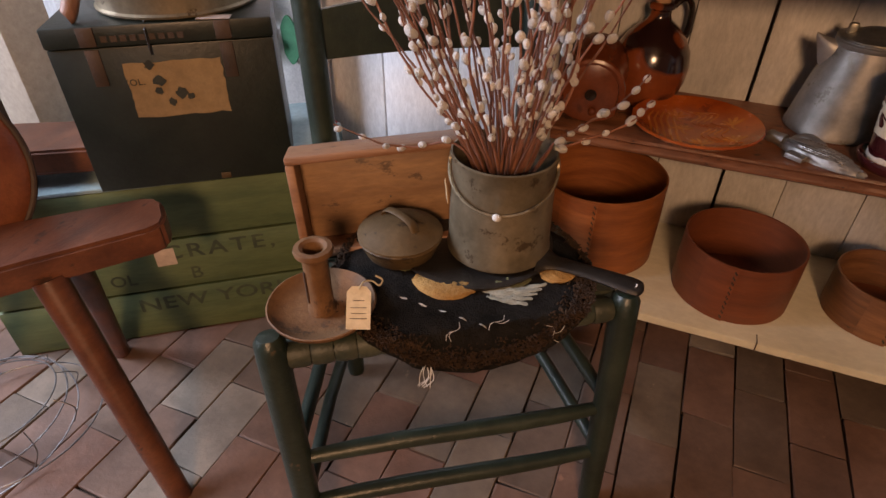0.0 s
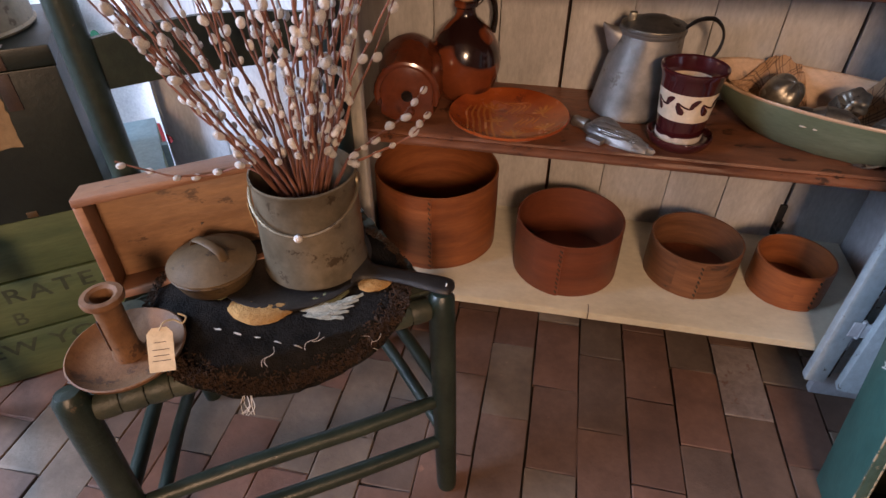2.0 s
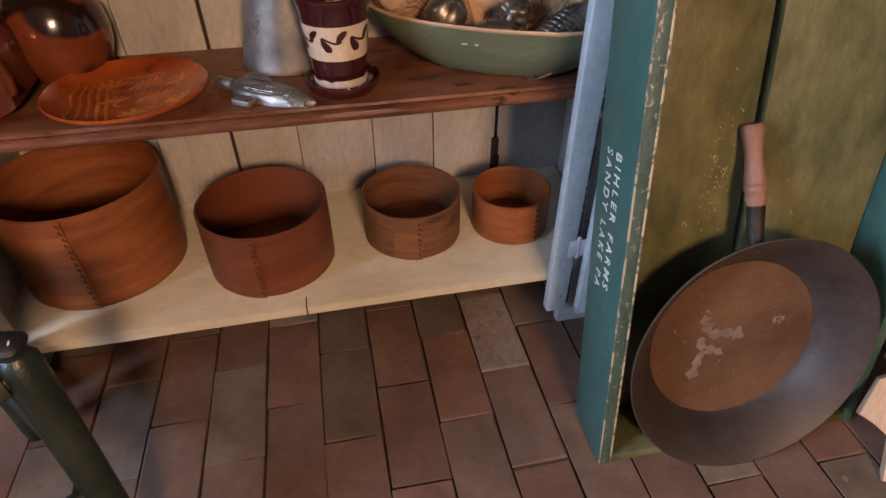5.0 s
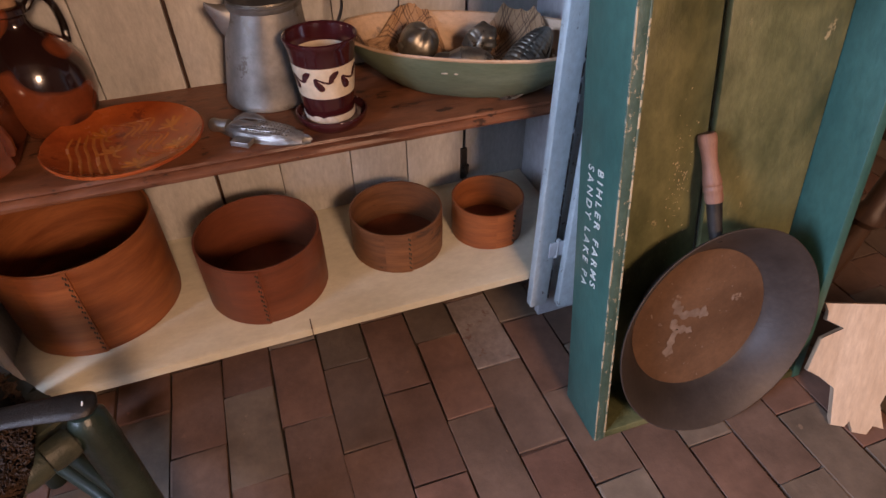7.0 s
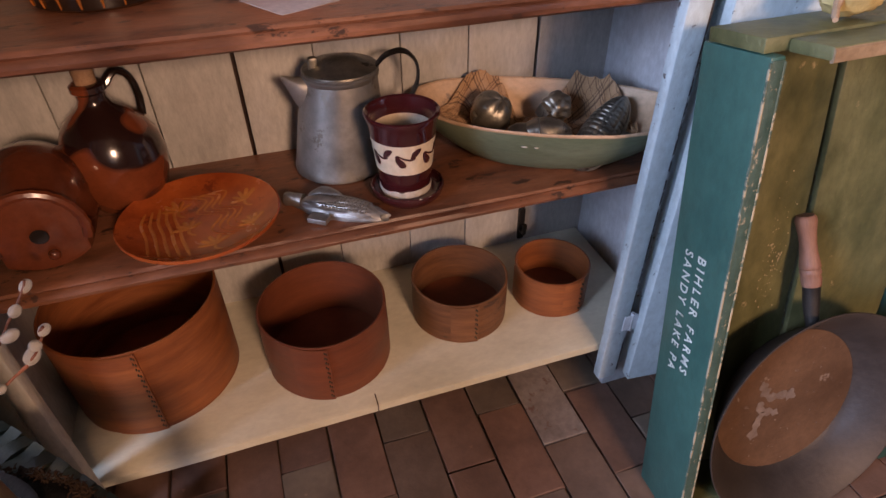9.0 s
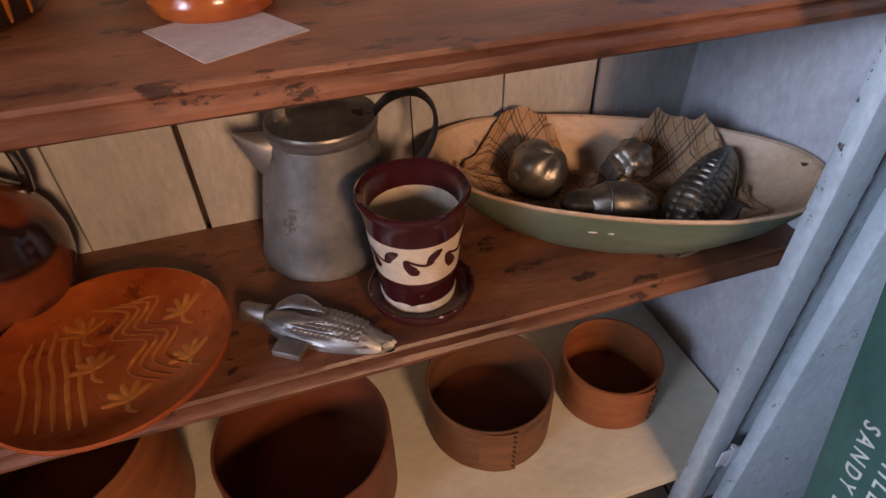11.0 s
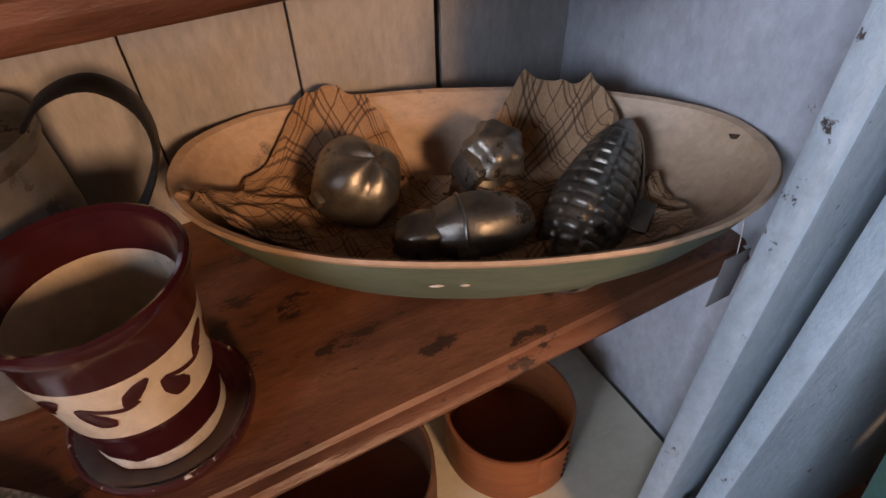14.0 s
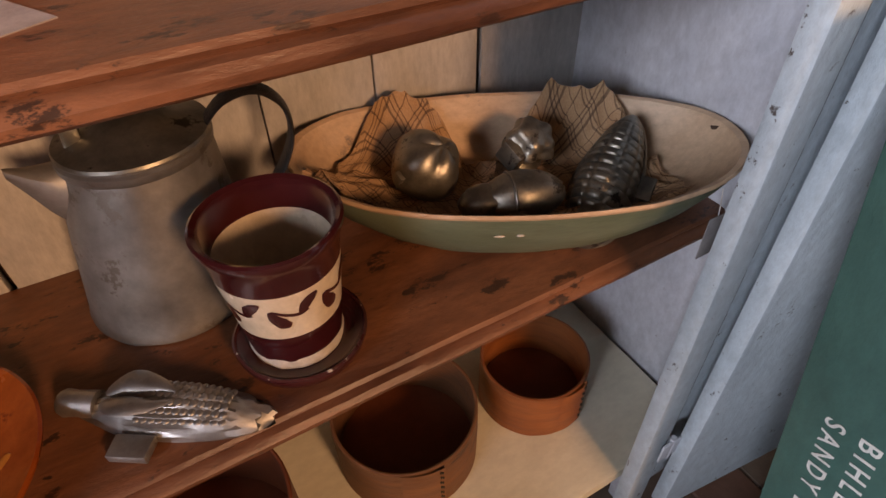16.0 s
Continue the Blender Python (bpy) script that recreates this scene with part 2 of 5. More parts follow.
BROWN_RED = surf("dull_redware", (0.105, 0.026, 0.011), (0.20, 0.054, 0.021), 0.24, scale=9, fine=70, bump=0.10, wear=(0.055, 0.016, 0.010), wear_at=0.60, wear_scale=9, coat=0.5, vary=0.03, wear_detail=2.0)
PLATE_GLAZE = surf("plate_glaze", (0.27, 0.050, 0.011), (0.43, 0.098, 0.020), 0.24, scale=14, fine=60, bump=0.10, wear=(0.17, 0.033, 0.010), wear_at=0.63, wear_scale=16, coat=0.4, vary=0.03)
BLACK_GLAZE = surf("black_glaze", (0.010, 0.007, 0.006), (0.028, 0.017, 0.012), 0.15, scale=9, fine=60, bump=0.05, coat=0.7)
SLIP = surf("yellow_slip", (0.44, 0.13, 0.022), (0.54, 0.19, 0.036), 0.25, scale=20, fine=90, coat=0.4, bump=0.05)
WORN_MAROON = surf("worn_maroon_rim", (0.045, 0.010, 0.010), (0.085, 0.020, 0.018), 0.3, scale=10, fine=60, wear=(0.60, 0.55, 0.48), wear_at=0.60, wear_scale=60)
MAROON = surf("maroon_glaze", (0.036, 0.006, 0.008), (0.062, 0.012, 0.013), 0.14, scale=10, fine=60, bump=0.04, coat=0.8, vary=0.02)
CREAM_GLAZE = surf("cream_glaze", (0.62, 0.52, 0.38), (0.74, 0.65, 0.50), 0.28, scale=9, fine=70, bump=0.04, coat=0.4, vary=0.02)
CHIPPED = surf("chipped_white", (0.45, 0.40, 0.33), (0.66, 0.61, 0.53), 0.6, scale=30, fine=120, bump=0.3)
BOWL_OUT = surf("bowl_green_paint", (0.10, 0.14, 0.085), (0.20, 0.245, 0.165), 0.5, scale=8, stretch=(0.6, 2, 2), fine=80, bump=0.15, wear=(0.42, 0.34, 0.24), wear_at=0.76, wear_scale=14, vary=0.02)
BOWL_IN = surf("bowl_bare_wood", (0.46, 0.30, 0.18), (0.72, 0.53, 0.36), 0.55, scale=5, stretch=(1, 2, 2), fine=60, bump=0.12, wear=(0.24, 0.19, 0.16), wear_at=0.62, wear_scale=5, vary=0.02)
LEATHER = surf("red_leather", (0.15, 0.04, 0.018), (0.28, 0.09, 0.036), 0.36, scale=12, fine=170, bump=0.35, vary=0.03)
STRAP_LEATHER = surf("strap_leather", (0.035, 0.022, 0.016), (0.08, 0.046, 0.03), 0.6, scale=20, fine=120, bump=0.3)
PAPER_TAG = surf("paper_tag", (0.50, 0.36, 0.20), (0.62, 0.47, 0.28), 0.8, scale=20, fine=90, bump=0.1, vary=0.1)
WHITE_TAG = surf("white_tag", (0.50, 0.42, 0.38), (0.62, 0.54, 0.50), 0.8, scale=20, fine=90, bump=0.1, vary=0.08)
GREY_TAG = surf("grey_tag", (0.24, 0.235, 0.23), (0.34, 0.335, 0.33), 0.7, scale=20, fine=90, bump=0.1, vary=0.05)
LABEL_PAPER = surf("old_label", (0.25, 0.16, 0.075), (0.40, 0.27, 0.13), 0.75, scale=9, fine=80, bump=0.2, wear=(0.10, 0.06, 0.03), wear_at=0.66, wear_scale=16)
BLACK_INK = surf("black_ink", (0.012, 0.016, 0.012), (0.035, 0.04, 0.03), 0.7, scale=30, fine=120)
STENCIL_BLACK = surf("faded_stencil", (0.026, 0.040, 0.026), (0.075, 0.10, 0.055), 0.65, scale=30, fine=100)
STENCIL_WHITE = surf("white_stencil", (0.50, 0.54, 0.50), (0.72, 0.75, 0.70), 0.6, scale=60, fine=160)
STRING = surf("string", (0.45, 0.38, 0.25), (0.62, 0.53, 0.36), 0.9, scale=60, fine=200)
THREAD = surf("white_thread", (0.55, 0.53, 0.48), (0.75, 0.73, 0.68), 0.9, scale=60, fine=200)
RUG_BLACK = surf("black_rug_wool", (0.006, 0.0055, 0.005), (0.022, 0.020, 0.018), 0.95, scale=40, fine=260, bump=1.0, spec=0.1)
RUG_BROWN = surf("brown_rug_backing", (0.022, 0.014, 0.010), (0.072, 0.043, 0.026), 0.95, scale=60, fine=260, bump=1.0, spec=0.15)
RUG_GOLD = surf("gold_rug_wool", (0.38, 0.20, 0.065), (0.58, 0.36, 0.14), 0.95, scale=60, fine=220, bump=1.0, spec=0.15)
RUG_PALE = surf("pale_rug_wool", (0.28, 0.29, 0.24), (0.46, 0.46, 0.38), 0.95, scale=60, fine=220, bump=1.0, spec=0.15)
RUG_SAGE = surf("sage_rug_wool", (0.12, 0.13, 0.07), (0.22, 0.22, 0.12), 0.95, scale=60, fine=220, bump=1.0, spec=0.15)
SPLINT = surf("painted_splint", (0.02, 0.035, 0.028), (0.07, 0.075, 0.05), 0.5, scale=30, fine=120, bump=0.3, wear=(0.24, 0.18, 0.10), wear_at=0.66, wear_scale=24, vary=0.3)
STEM = surf("willow_bark", (0.11, 0.040, 0.025), (0.29, 0.122, 0.072), 0.6, scale=30, fine=150, bump=0.3, vary=0.4)
CATKIN = surf("catkin_fur", (0.72, 0.68, 0.62), (0.93, 0.91, 0.87), 0.95, scale=120, fine=500, bump=0.8, vary=0.08, spec=0.2)
QUILT_WHITE = surf("quilt_white", (0.66, 0.66, 0.66), (0.78, 0.78, 0.76), 0.9, scale=40, fine=200, bump=0.4)
QUILT_GREEN = surf("quilt_green", (0.02, 0.14, 0.07), (0.035, 0.20, 0.10), 0.9, scale=40, fine=200, bump=0.4)
QUILT_RED = surf("quilt_red", (0.28, 0.02, 0.022), (0.38, 0.035, 0.03), 0.9, scale=40, fine=200, bump=0.4)
SKY_BLUE = surf("sky_blue_paint", (0.22, 0.36, 0.40), (0.36, 0.50, 0.53), 0.5, scale=8, fine=80, bump=0.2, wear=(0.4, 0.36, 0.3), wear_at=0.72)
CORK = surf("cork", (0.30, 0.17, 0.09), (0.46, 0.29, 0.17), 0.9, scale=40, fine=160, bump=0.5)
GOURD = surf("gourd_skin", (0.45, 0.33, 0.12), (0.64, 0.52, 0.24), 0.55, scale=25, fine=90, bump=0.4)
WIRE = surf("grey_wire", (0.22, 0.22, 0.23), (0.42, 0.42, 0.43), 0.4, metal=0.9, scale=20, fine=120)
DARK_WOOD = surf("dark_turned_wood", (0.035, 0.02, 0.014), (0.09, 0.05, 0.03), 0.4, scale=12, stretch=(4, 4, 0.7), fine=80)


def plaid():
    mat, nt, bsdf = nodes_of("brown_plaid_cloth")
    tc = nt.nodes.new("ShaderNodeTexCoord")
    col = mix(nt, 0.5, (0.48, 0.30, 0.165), ramp(nt, noise_tex(nt, tc.outputs["UV"], 7), ((0.3, (0.33, 0.18, 0.09)), (0.7, (0.58, 0.38, 0.23)))))
    weave = ramp(nt, noise_tex(nt, tc.outputs["UV"], 120, (1, 1, 1), 2.0), ((0.3, (0.72, 0.72, 0.72)), (0.7, (1, 1, 1))))
    col = mix(nt, 1.0, col, weave, "MULTIPLY")
    sep = nt.nodes.new("ShaderNodeSeparateXYZ")
    nt.links.new(tc.outputs["UV"], sep.inputs[0])
    for axis in ("X", "Y"):
        for period, width, shift in ((0.22, 0.045, 0.0), (0.22, 0.035, 0.12), (0.22, 0.060, 0.26), (0.22, 0.030, 0.62)):
            m1 = nt.nodes.new("ShaderNodeMath")
            m1.operation = "MULTIPLY_ADD"
            m1.inputs[1].default_value, m1.inputs[2].default_value = 1 / period, shift
            nt.links.new(sep.outputs[axis], m1.inputs[0])
            m2 = nt.nodes.new("ShaderNodeMath")
            m2.operation = "FRACT"
            nt.links.new(m1.outputs[0], m2.inputs[0])
            m3 = nt.nodes.new("ShaderNodeMath")
            m3.operation = "LESS_THAN"
            m3.inputs[1].default_value = width
            nt.links.new(m2.outputs[0], m3.inputs[0])
            m4 = nt.nodes.new("ShaderNodeMath")
            m4.operation = "MULTIPLY"
            m4.inputs[1].default_value = 0.6
            nt.links.new(m3.outputs[0], m4.inputs[0])
            col = mix(nt, m4.outputs[0], col, (0.035, 0.022, 0.02))
    nt.links.new(col, bsdf.inputs["Base Color"])
    bsdf.inputs["Roughness"].default_value = 0.9
    bsdf.inputs["Specular IOR Level"].default_value = 0.2
    return mat


PLAID = plaid()


# ---- building helpers ----
def thing(name, label, category, m=None, group="", kind=""):
    ob = new(name)
    ob.empty_display_size = 0.05
    ob.matrix_world = m or Matrix()
    return tagged(ob, label, category, group, kind)


def finish(bm, mat, name, smooth):
    me = bpy.data.meshes.new(name)
    bmesh.ops.recalc_face_normals(bm, faces=bm.faces)
    bm.to_mesh(me)
    bm.free()
    me.materials.append(mat)
    if smooth:
        me.shade_smooth()
        me.set_sharp_from_angle(angle=radians(38))
    return me


def part(name, bm, mat, parent=None, label="", m=None, smooth=True):
    ob = new(name, finish(bm, mat, name, smooth))
    if parent:
        ob.parent = parent
    if m is not None:
        ob.matrix_basis = m
    if label:
        ob["label"] = label
    return ob


def solid(name, bm, mat, label, category, m=None, group="", kind=""):
    return tagged(part(name, bm, mat, None, "", m), label, category, group, kind)


def box(x0, x1, y0, y1, z0, z1, bevel=0.002, bm=None, seg=2):
    own = bmesh.new()
    bmesh.ops.create_cube(own, size=1, matrix=Matrix.Translation(((x0 + x1) / 2, (y0 + y1) / 2, (z0 + z1) / 2)) @ Matrix.Diagonal((x1 - x0, y1 - y0, z1 - z0, 1)))
    if bevel:
        bmesh.ops.bevel(own, geom=own.edges[:], offset=bevel, segments=seg, affect="EDGES", profile=0.5)
    return join(bm, own)


def join(bm, own):
    if bm is None:
        return own
    me = bpy.data.meshes.new("joined")
    own.to_mesh(me)
    own.free()
    bm.from_mesh(me)
    bpy.data.meshes.remove(me)
    return bm


def lathe(profile, n=40, bm=None, wobble=0.0, squash=None):
    """Turn (radius, height) pairs round the z axis. A radius of 0 closes the end."""
    own = bmesh.new()
    rings = []
    for r, z in profile:
        if r <= 1e-6:
            rings.append([own.verts.new((0, 0, z))])
            continue
        ring = []
        for i in range(n):
            a = 2 * math.pi * i / n
            k = r * (1 + wobble * noise.noise((3 * math.cos(a), 3 * math.sin(a), z * 25)))
            ring.append(own.verts.new((k * math.cos(a), k * math.sin(a), z)))
        rings.append(ring)
    for a, b in zip(rings, rings[1:]):
        if len(a) == 1 and len(b) == 1:
            continue
        for i in range(n):
            j = (i + 1) % n
            if len(a) == 1:
                own.faces.new((a[0], b[i], b[j]))
            elif len(b) == 1:
                own.faces.new((a[i], a[j], b[0]))
            else:
                own.faces.new((a[i], a[j], b[j], b[i]))
    return join(bm, own)


def tube(points, radii, n=8, bm=None, flat=1.0, cap=True):
    """A tube along points; radii is one number or one for each point; flat squashes it across."""
    own = bmesh.new()
    pts = [Vector(p) for p in points]
    if isinstance(radii, (int, float)):
        radii = [radii] * len(pts)
    rings = []
    side = None
    for i, p in enumerate(pts):
        d = (pts[min(i + 1, len(pts) - 1)] - pts[max(i - 1, 0)]).normalized()
        if side is None:
            side = d.cross(Vector((0, 0, 1)) if abs(d.z) < 0.9 else Vector((1, 0, 0))).normalized()
        else:
            side = (side - d * side.dot(d)).normalized()
        up = side.cross(d)
        rings.append([own.verts.new(p + radii[i] * (math.cos(2 * math.pi * k / n) * side + flat * math.sin(2 * math.pi * k / n) * up)) for k in range(n)])
    for a, b in zip(rings, rings[1:]):
        for k in range(n):
            own.faces.new((a[k], a[(k + 1) % n], b[(k + 1) % n], b[k]))
    if cap:
        own.faces.new(rings[0][::-1])
        own.faces.new(rings[-1])
    return join(bm, own)


def smooth_path(points, steps=6):
    pts = [Vector(p) for p in points]
    out = []
    for i in range(len(pts) - 1):
        p0, p1, p2, p3 = pts[max(i - 1, 0)], pts[i], pts[i + 1], pts[min(i + 2, len(pts) - 1)]
        for k in range(steps):
            t = k / steps
            out.append(0.5 * (2 * p1 + (p2 - p0) * t + (2 * p0 - 5 * p1 + 4 * p2 - p3) * t * t + (3 * p1 - p0 - 3 * p2 + p3) * t ** 3))
    out.append(pts[-1])
    return out


def blob(rx, ry, rz, center=(0, 0, 0), shape=None, u=24, v=14, bm=None, turn=None):
    """A closed rounded body; shape(direction) scales each direction."""
    own = bmesh.new()
    bmesh.ops.create_uvsphere(own, u_segments=u, v_segments=v, radius=1)
    m = Matrix.Translation(center) @ (turn or Matrix())
    for w in own.verts:
        d = w.co.copy()
        k = shape(d) if shape else 1
        w.co = m @ Vector((d.x * rx * k, d.y * ry * k, d.z * rz * k))
    return join(bm, own)


def plate_of(outline, thick, bm=None, bevel=0.0):
    """A flat piece in the x-z plane with this outline, thick along y."""
    own = bmesh.new()
    a = [own.verts.new((x, 0, z)) for x, z in outline]
    b = [own.verts.new((x, thick, z)) for x, z in outline]
    own.faces.new(a)
    own.faces.new(b[::-1])
    for i in range(len(a)):
        j = (i + 1) % len(a)
        own.faces.new((a[i], b[i], b[j], a[j]))
    if bevel:
        bmesh.ops.bevel(own, geom=own.edges[:], offset=bevel, segments=1, affect="EDGES")
    return join(bm, own)


def moulded(x0, x1, profile, bm=None):
    """A board whose section in y-z is the profile, from x0 to x1."""
    own = bmesh.new()
    n = max(2, int((x1 - x0) / 0.04))
    rows = []
    for i in range(n + 1):
        x = x0 + (x1 - x0) * i / n
        rows.append([own.verts.new((x, y + 0.0012 * noise.noise((x * 9, k * 3.1, 1)), z + 0.0010 * noise.noise((x * 7, k * 2.3, 5)))) for k, (y, z) in enumerate(profile)])
    for a, b in zip(rows, rows[1:]):
        for k in range(len(profile)):
            j = (k + 1) % len(profile)
            own.faces.new((a[k], a[j], b[j], b[k]))
    own.faces.new(rows[0][::-1])
    own.faces.new(rows[-1])
    return join(bm, own)


def words(text, size, mat, name, parent, m, label="", squeeze=1.0, spread=1.05, fit_to=0.0):
    """Lettering as a thin mesh in its own x-y plane, centred."""
    cu = bpy.data.curves.new(name, "FONT")
    cu.body, cu.size, cu.align_x, cu.align_y, cu.extrude, cu.offset = text, size, "CENTER", "CENTER", 0.0002, size * 0.012
    cu.space_character = spread
    tmp = bpy.data.objects.new(name, cu)
    me = bpy.data.meshes.new_from_object(tmp)
    bpy.data.objects.remove(tmp)
    if fit_to:
        squeeze = fit_to / (max(v.co.x for v in me.vertices) - min(v.co.x for v in me.vertices))
    for v in me.vertices:
        v.co.x *= squeeze
    me.materials.clear()
    me.materials.append(mat)
    ob = new(name, me)
    ob.parent = parent
    ob.matrix_basis = m
    if label:
        ob["label"] = label
    return ob


# ---- room ----
def structure(name, bm, mat, label):
    return solid(name, bm, mat, label, name.split("_")[0], kind="structure")


floor = structure("floor", box(-2.4, 2.4, -2.5, 1.62, -0.10, -0.012, 0), SAND, "old red brick floor laid dry in sand")
# south, west and east walls are added out of view, dark to deepen shade
structure("wall_south", box(-2.4, 0.05, -2.6, -2.4, -0.1, 2.4, 0, box(0.95, 2.4, -2.6, -2.4, -0.1, 2.4, 0, box(0.05, 0.95, -2.6, -2.4, -0.1, 0.9, 0, box(0.05, 0.95, -2.6, -2.4, 2.1, 2.4, 0)))), LOW_BOUNCE_WALL, "unseen wall darkened to cut bounce light, with a window opening")
structure("wall_west", box(-2.5, -2.3, -2.6, -0.7, -0.1, 2.4, 0, box(-2.5, -2.3, 0.5, 1.7, -0.1, 2.4, 0, box(-2.5, -2.3, -0.7, 0.5, -0.1, 0.8, 0, box(-2.5, -2.3, -0.7, 0.5, 2.1, 2.4, 0)))), LOW_BOUNCE_WALL, "unseen wall darkened to cut bounce light, with a window opening")
structure("wall_east", box(2.3, 2.5, -2.6, 1.7, -0.1, 2.4, 0), LOW_BOUNCE_WALL, "unseen wall darkened to cut bounce light")
wall_north = structure("wall_north", box(-2.4, 2.4, 1.56, 1.70, -0.1, 2.4, 0), PLASTER, "cream plastered wall behind white boards")
# added ceiling, never in view, closes the room and holds down fill light
structure("ceiling", box(-2.5, 2.5, -2.6, 1.7, 2.4, 2.5, 0), LOW_BOUNCE_CEILING, "unseen ceiling darkened to cut bounce light")
for i in range(9):
    part("wainscot_board", box(-0.008 - 0.22, -0.012, -0.012, 0.012, 0, 1.5, 0.003), BRIGHT_WHITE, wall_north, m=Matrix.Translation((-0.19 - 0.22 * i, 1.545, 0.0)))

# ---- cupboard ----
cupboard = thing("cupboard", "open painted cupboard with red-brown shelves and white board back", "cupboard", kind="structure")
XL, XR, YB = -0.135, 0.985, 1.49
part("bottom_board", moulded(XL, XR - 0.008, ((YB, 0.156), (1.131, 0.156), (1.126, 0.153), (1.125, 0.137), (1.129, 0.133), (YB, 0.133))), CREAM_PAINT, cupboard, "cream painted bottom board with chipped front edge")
part("split", box(0.3772, 0.3790, 1.1235, 1.150, 0.134, 0.1568, 0), DARK_WOOD, cupboard, "dark split in the board's front edge")
for zt in (0.495, 0.807):
    part("shelf", moulded(XL, XR, ((YB, zt), (1.214, zt), (1.207, zt - 0.001), (1.204, zt - 0.005), (1.207, zt - 0.009), (1.200, zt - 0.011), (1.196, zt - 0.016), (1.197, zt - 0.022), (1.203, zt - 0.026), (YB, zt - 0.026))), SHELF_WOOD, cupboard, "red-brown wooden shelf with a moulded front edge")
edges = (-0.180, -0.031, 0.116, 0.260, 0.392, 0.548, 0.680, 0.824, 1.0)
gaps = (0.002, 0.002, 0.002, 0.007, 0.0012, 0.0015, 0.002, 0.007, 0.002)
for i in range(len(edges) - 1):
    part("back_board", box(edges[i] + gaps[i] / 2, edges[i + 1] - gaps[i + 1] / 2, YB, YB + 0.016, 0.05, 1.75, 0.0015), WHITE_PAINT, cupboard)
part("back_backing", box(-0.18, 1.0, YB + 0.03, YB + 0.04, 0.02, 1.75, 0), DARK_WOOD, cupboard)
part("side_panel", box(XR, XR + 0.02, 1.125, YB + 0.03, 0.0, 1.75, 0.002), BLUE_PAINT, cupboard)
part("side_panel", box(XL - 0.02, XL, 1.125, YB + 0.03, 0.0, 1.75, 0.002), WHITE_PAINT, cupboard)
part("stile", box(0.826, 0.865, 1.098, 1.120, 0.075, 1.75, 0.004), STILE_PAINT, cupboard, "pale blue painted stile with chipped edges")
part("stile_seam", box(0.8655, 0.8690, 1.1010, 1.119, 0.09, 1.74, 0.0005), CHIPPED_SEAM, cupboard, "dark chipped seam")
part("stile", box(0.876, 1.01, 1.114, 1.132, 0.09, 1.75, 0.004), STILE_PAINT, cupboard)
part("stile", box(-0.107, -0.076, 1.098, 1.122, 0.06, 1.75, 0.004), STILE_CREAM, cupboard, "cream painted stile")
part("foot", box(0.87, 1.0, 1.135, 1.155, 0.0, 0.12, 0.003), BLUE_PAINT, cupboard)
part("top_board", box(-0.17, 1.02, 1.10, 1.53, 1.75, 1.775, 0.003), WHITE_PAINT, cupboard)
door = part("door", box(0.0, 0.44, -0.011, 0.011, 0.085, 1.73, 0.003), STILE_PAINT, cupboard, "open cupboard door painted pale blue", pose(0.877, 1.084, 0, 0, 0, -6))
for z in (0.235, 1.35):
    part("hinge", lathe(((0, -0.022), (0.004, -0.022), (0.004, 0.022), (0, 0.022)), 10, box(-0.018, 0.018, -0.003, 0.0, -0.018, 0.018, 0.001)), BLUE_PAINT, cupboard, m=Matrix.Translation((0.866, 1.094, z)))
part("iron_peg", tube(((0.822, 1.487, 0.19), (0.822, 1.470, 0.19), (0.822, 1.466, 0.215)), 0.006, 8, box(0.814, 0.830, 1.483, 1.491, 0.165, 0.25, 0.001)), IRON, cupboard, "black iron latch peg")


# ---- round wooden measures on the bottom board ----
def measure_box(x, y, r, h, mat, seam, size):
    ob = thing("bentwood_measure", f"{size} round bentwood measure with stitched lap seam, empty", "wooden measure", Matrix.Translation((x, y, 0.156)), "round wooden measures")
    t = 0.0045
    part("wall", lathe(((r - t, 0.004), (r - t, h * 0.5), (r - t, h - 0.001), (r - t / 2, h), (r, h - 0.001), (r * 1.004, h * 0.5), (r, 0.001), (r - t, 0.0), (r - t, 0.004)), 64, wobble=0.008), mat, ob)
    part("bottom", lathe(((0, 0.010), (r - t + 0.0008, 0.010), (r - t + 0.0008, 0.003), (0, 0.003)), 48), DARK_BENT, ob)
    a0 = radians(seam)
    lap = bmesh.new()
    rows = []
    for i in range(9):
        a = a0 - 0.55 + 0.55 * i / 8
        k = r * 1.008 + 0.0002 + 0.0034 * (i / 8)
        rows.append([lap.verts.new((k * math.cos(a), k * math.sin(a), z)) for z in (0.002, h * 0.5, h - 0.002)])
    a = a0 + 0.004
    rows.append([lap.verts.new(((r - 0.001) * math.cos(a), (r - 0.001) * math.sin(a), z)) for z in (0.002, h * 0.5, h - 0.002)])
    for p, q in zip(rows, rows[1:]):
        for k in range(2):
            lap.faces.new((p[k], p[k + 1], q[k + 1], q[k]))
    part("lap", lap, mat, ob)
    st = bmesh.new()
    n = max(6, int(h / 0.013))
    for i in range(n):
        z = 0.012 + (h - 0.024) * i / (n - 1)
        for da in (-0.030, -0.055):
            a = a0 + da * 0.11 / r + 0.006 * (i % 2)
            k = r * 1.008 + 0.0034
            blob(0.0015, 0.0018, 0.0030, (k * math.cos(a), k * math.sin(a), z + (0.003 if da < -0.04 else 0)), None, 6, 4, st)
    part("stitching", st, BLACK_INK, ob, "dark stitching down the lap")
    return ob


measure_box(0.006, 1.340, 0.1425, 0.193, BENT_WOOD, -83, "largest")
measure_box(0.320, 1.282, 0.1175, 0.134, DARK_BENT, -95, "reddish")
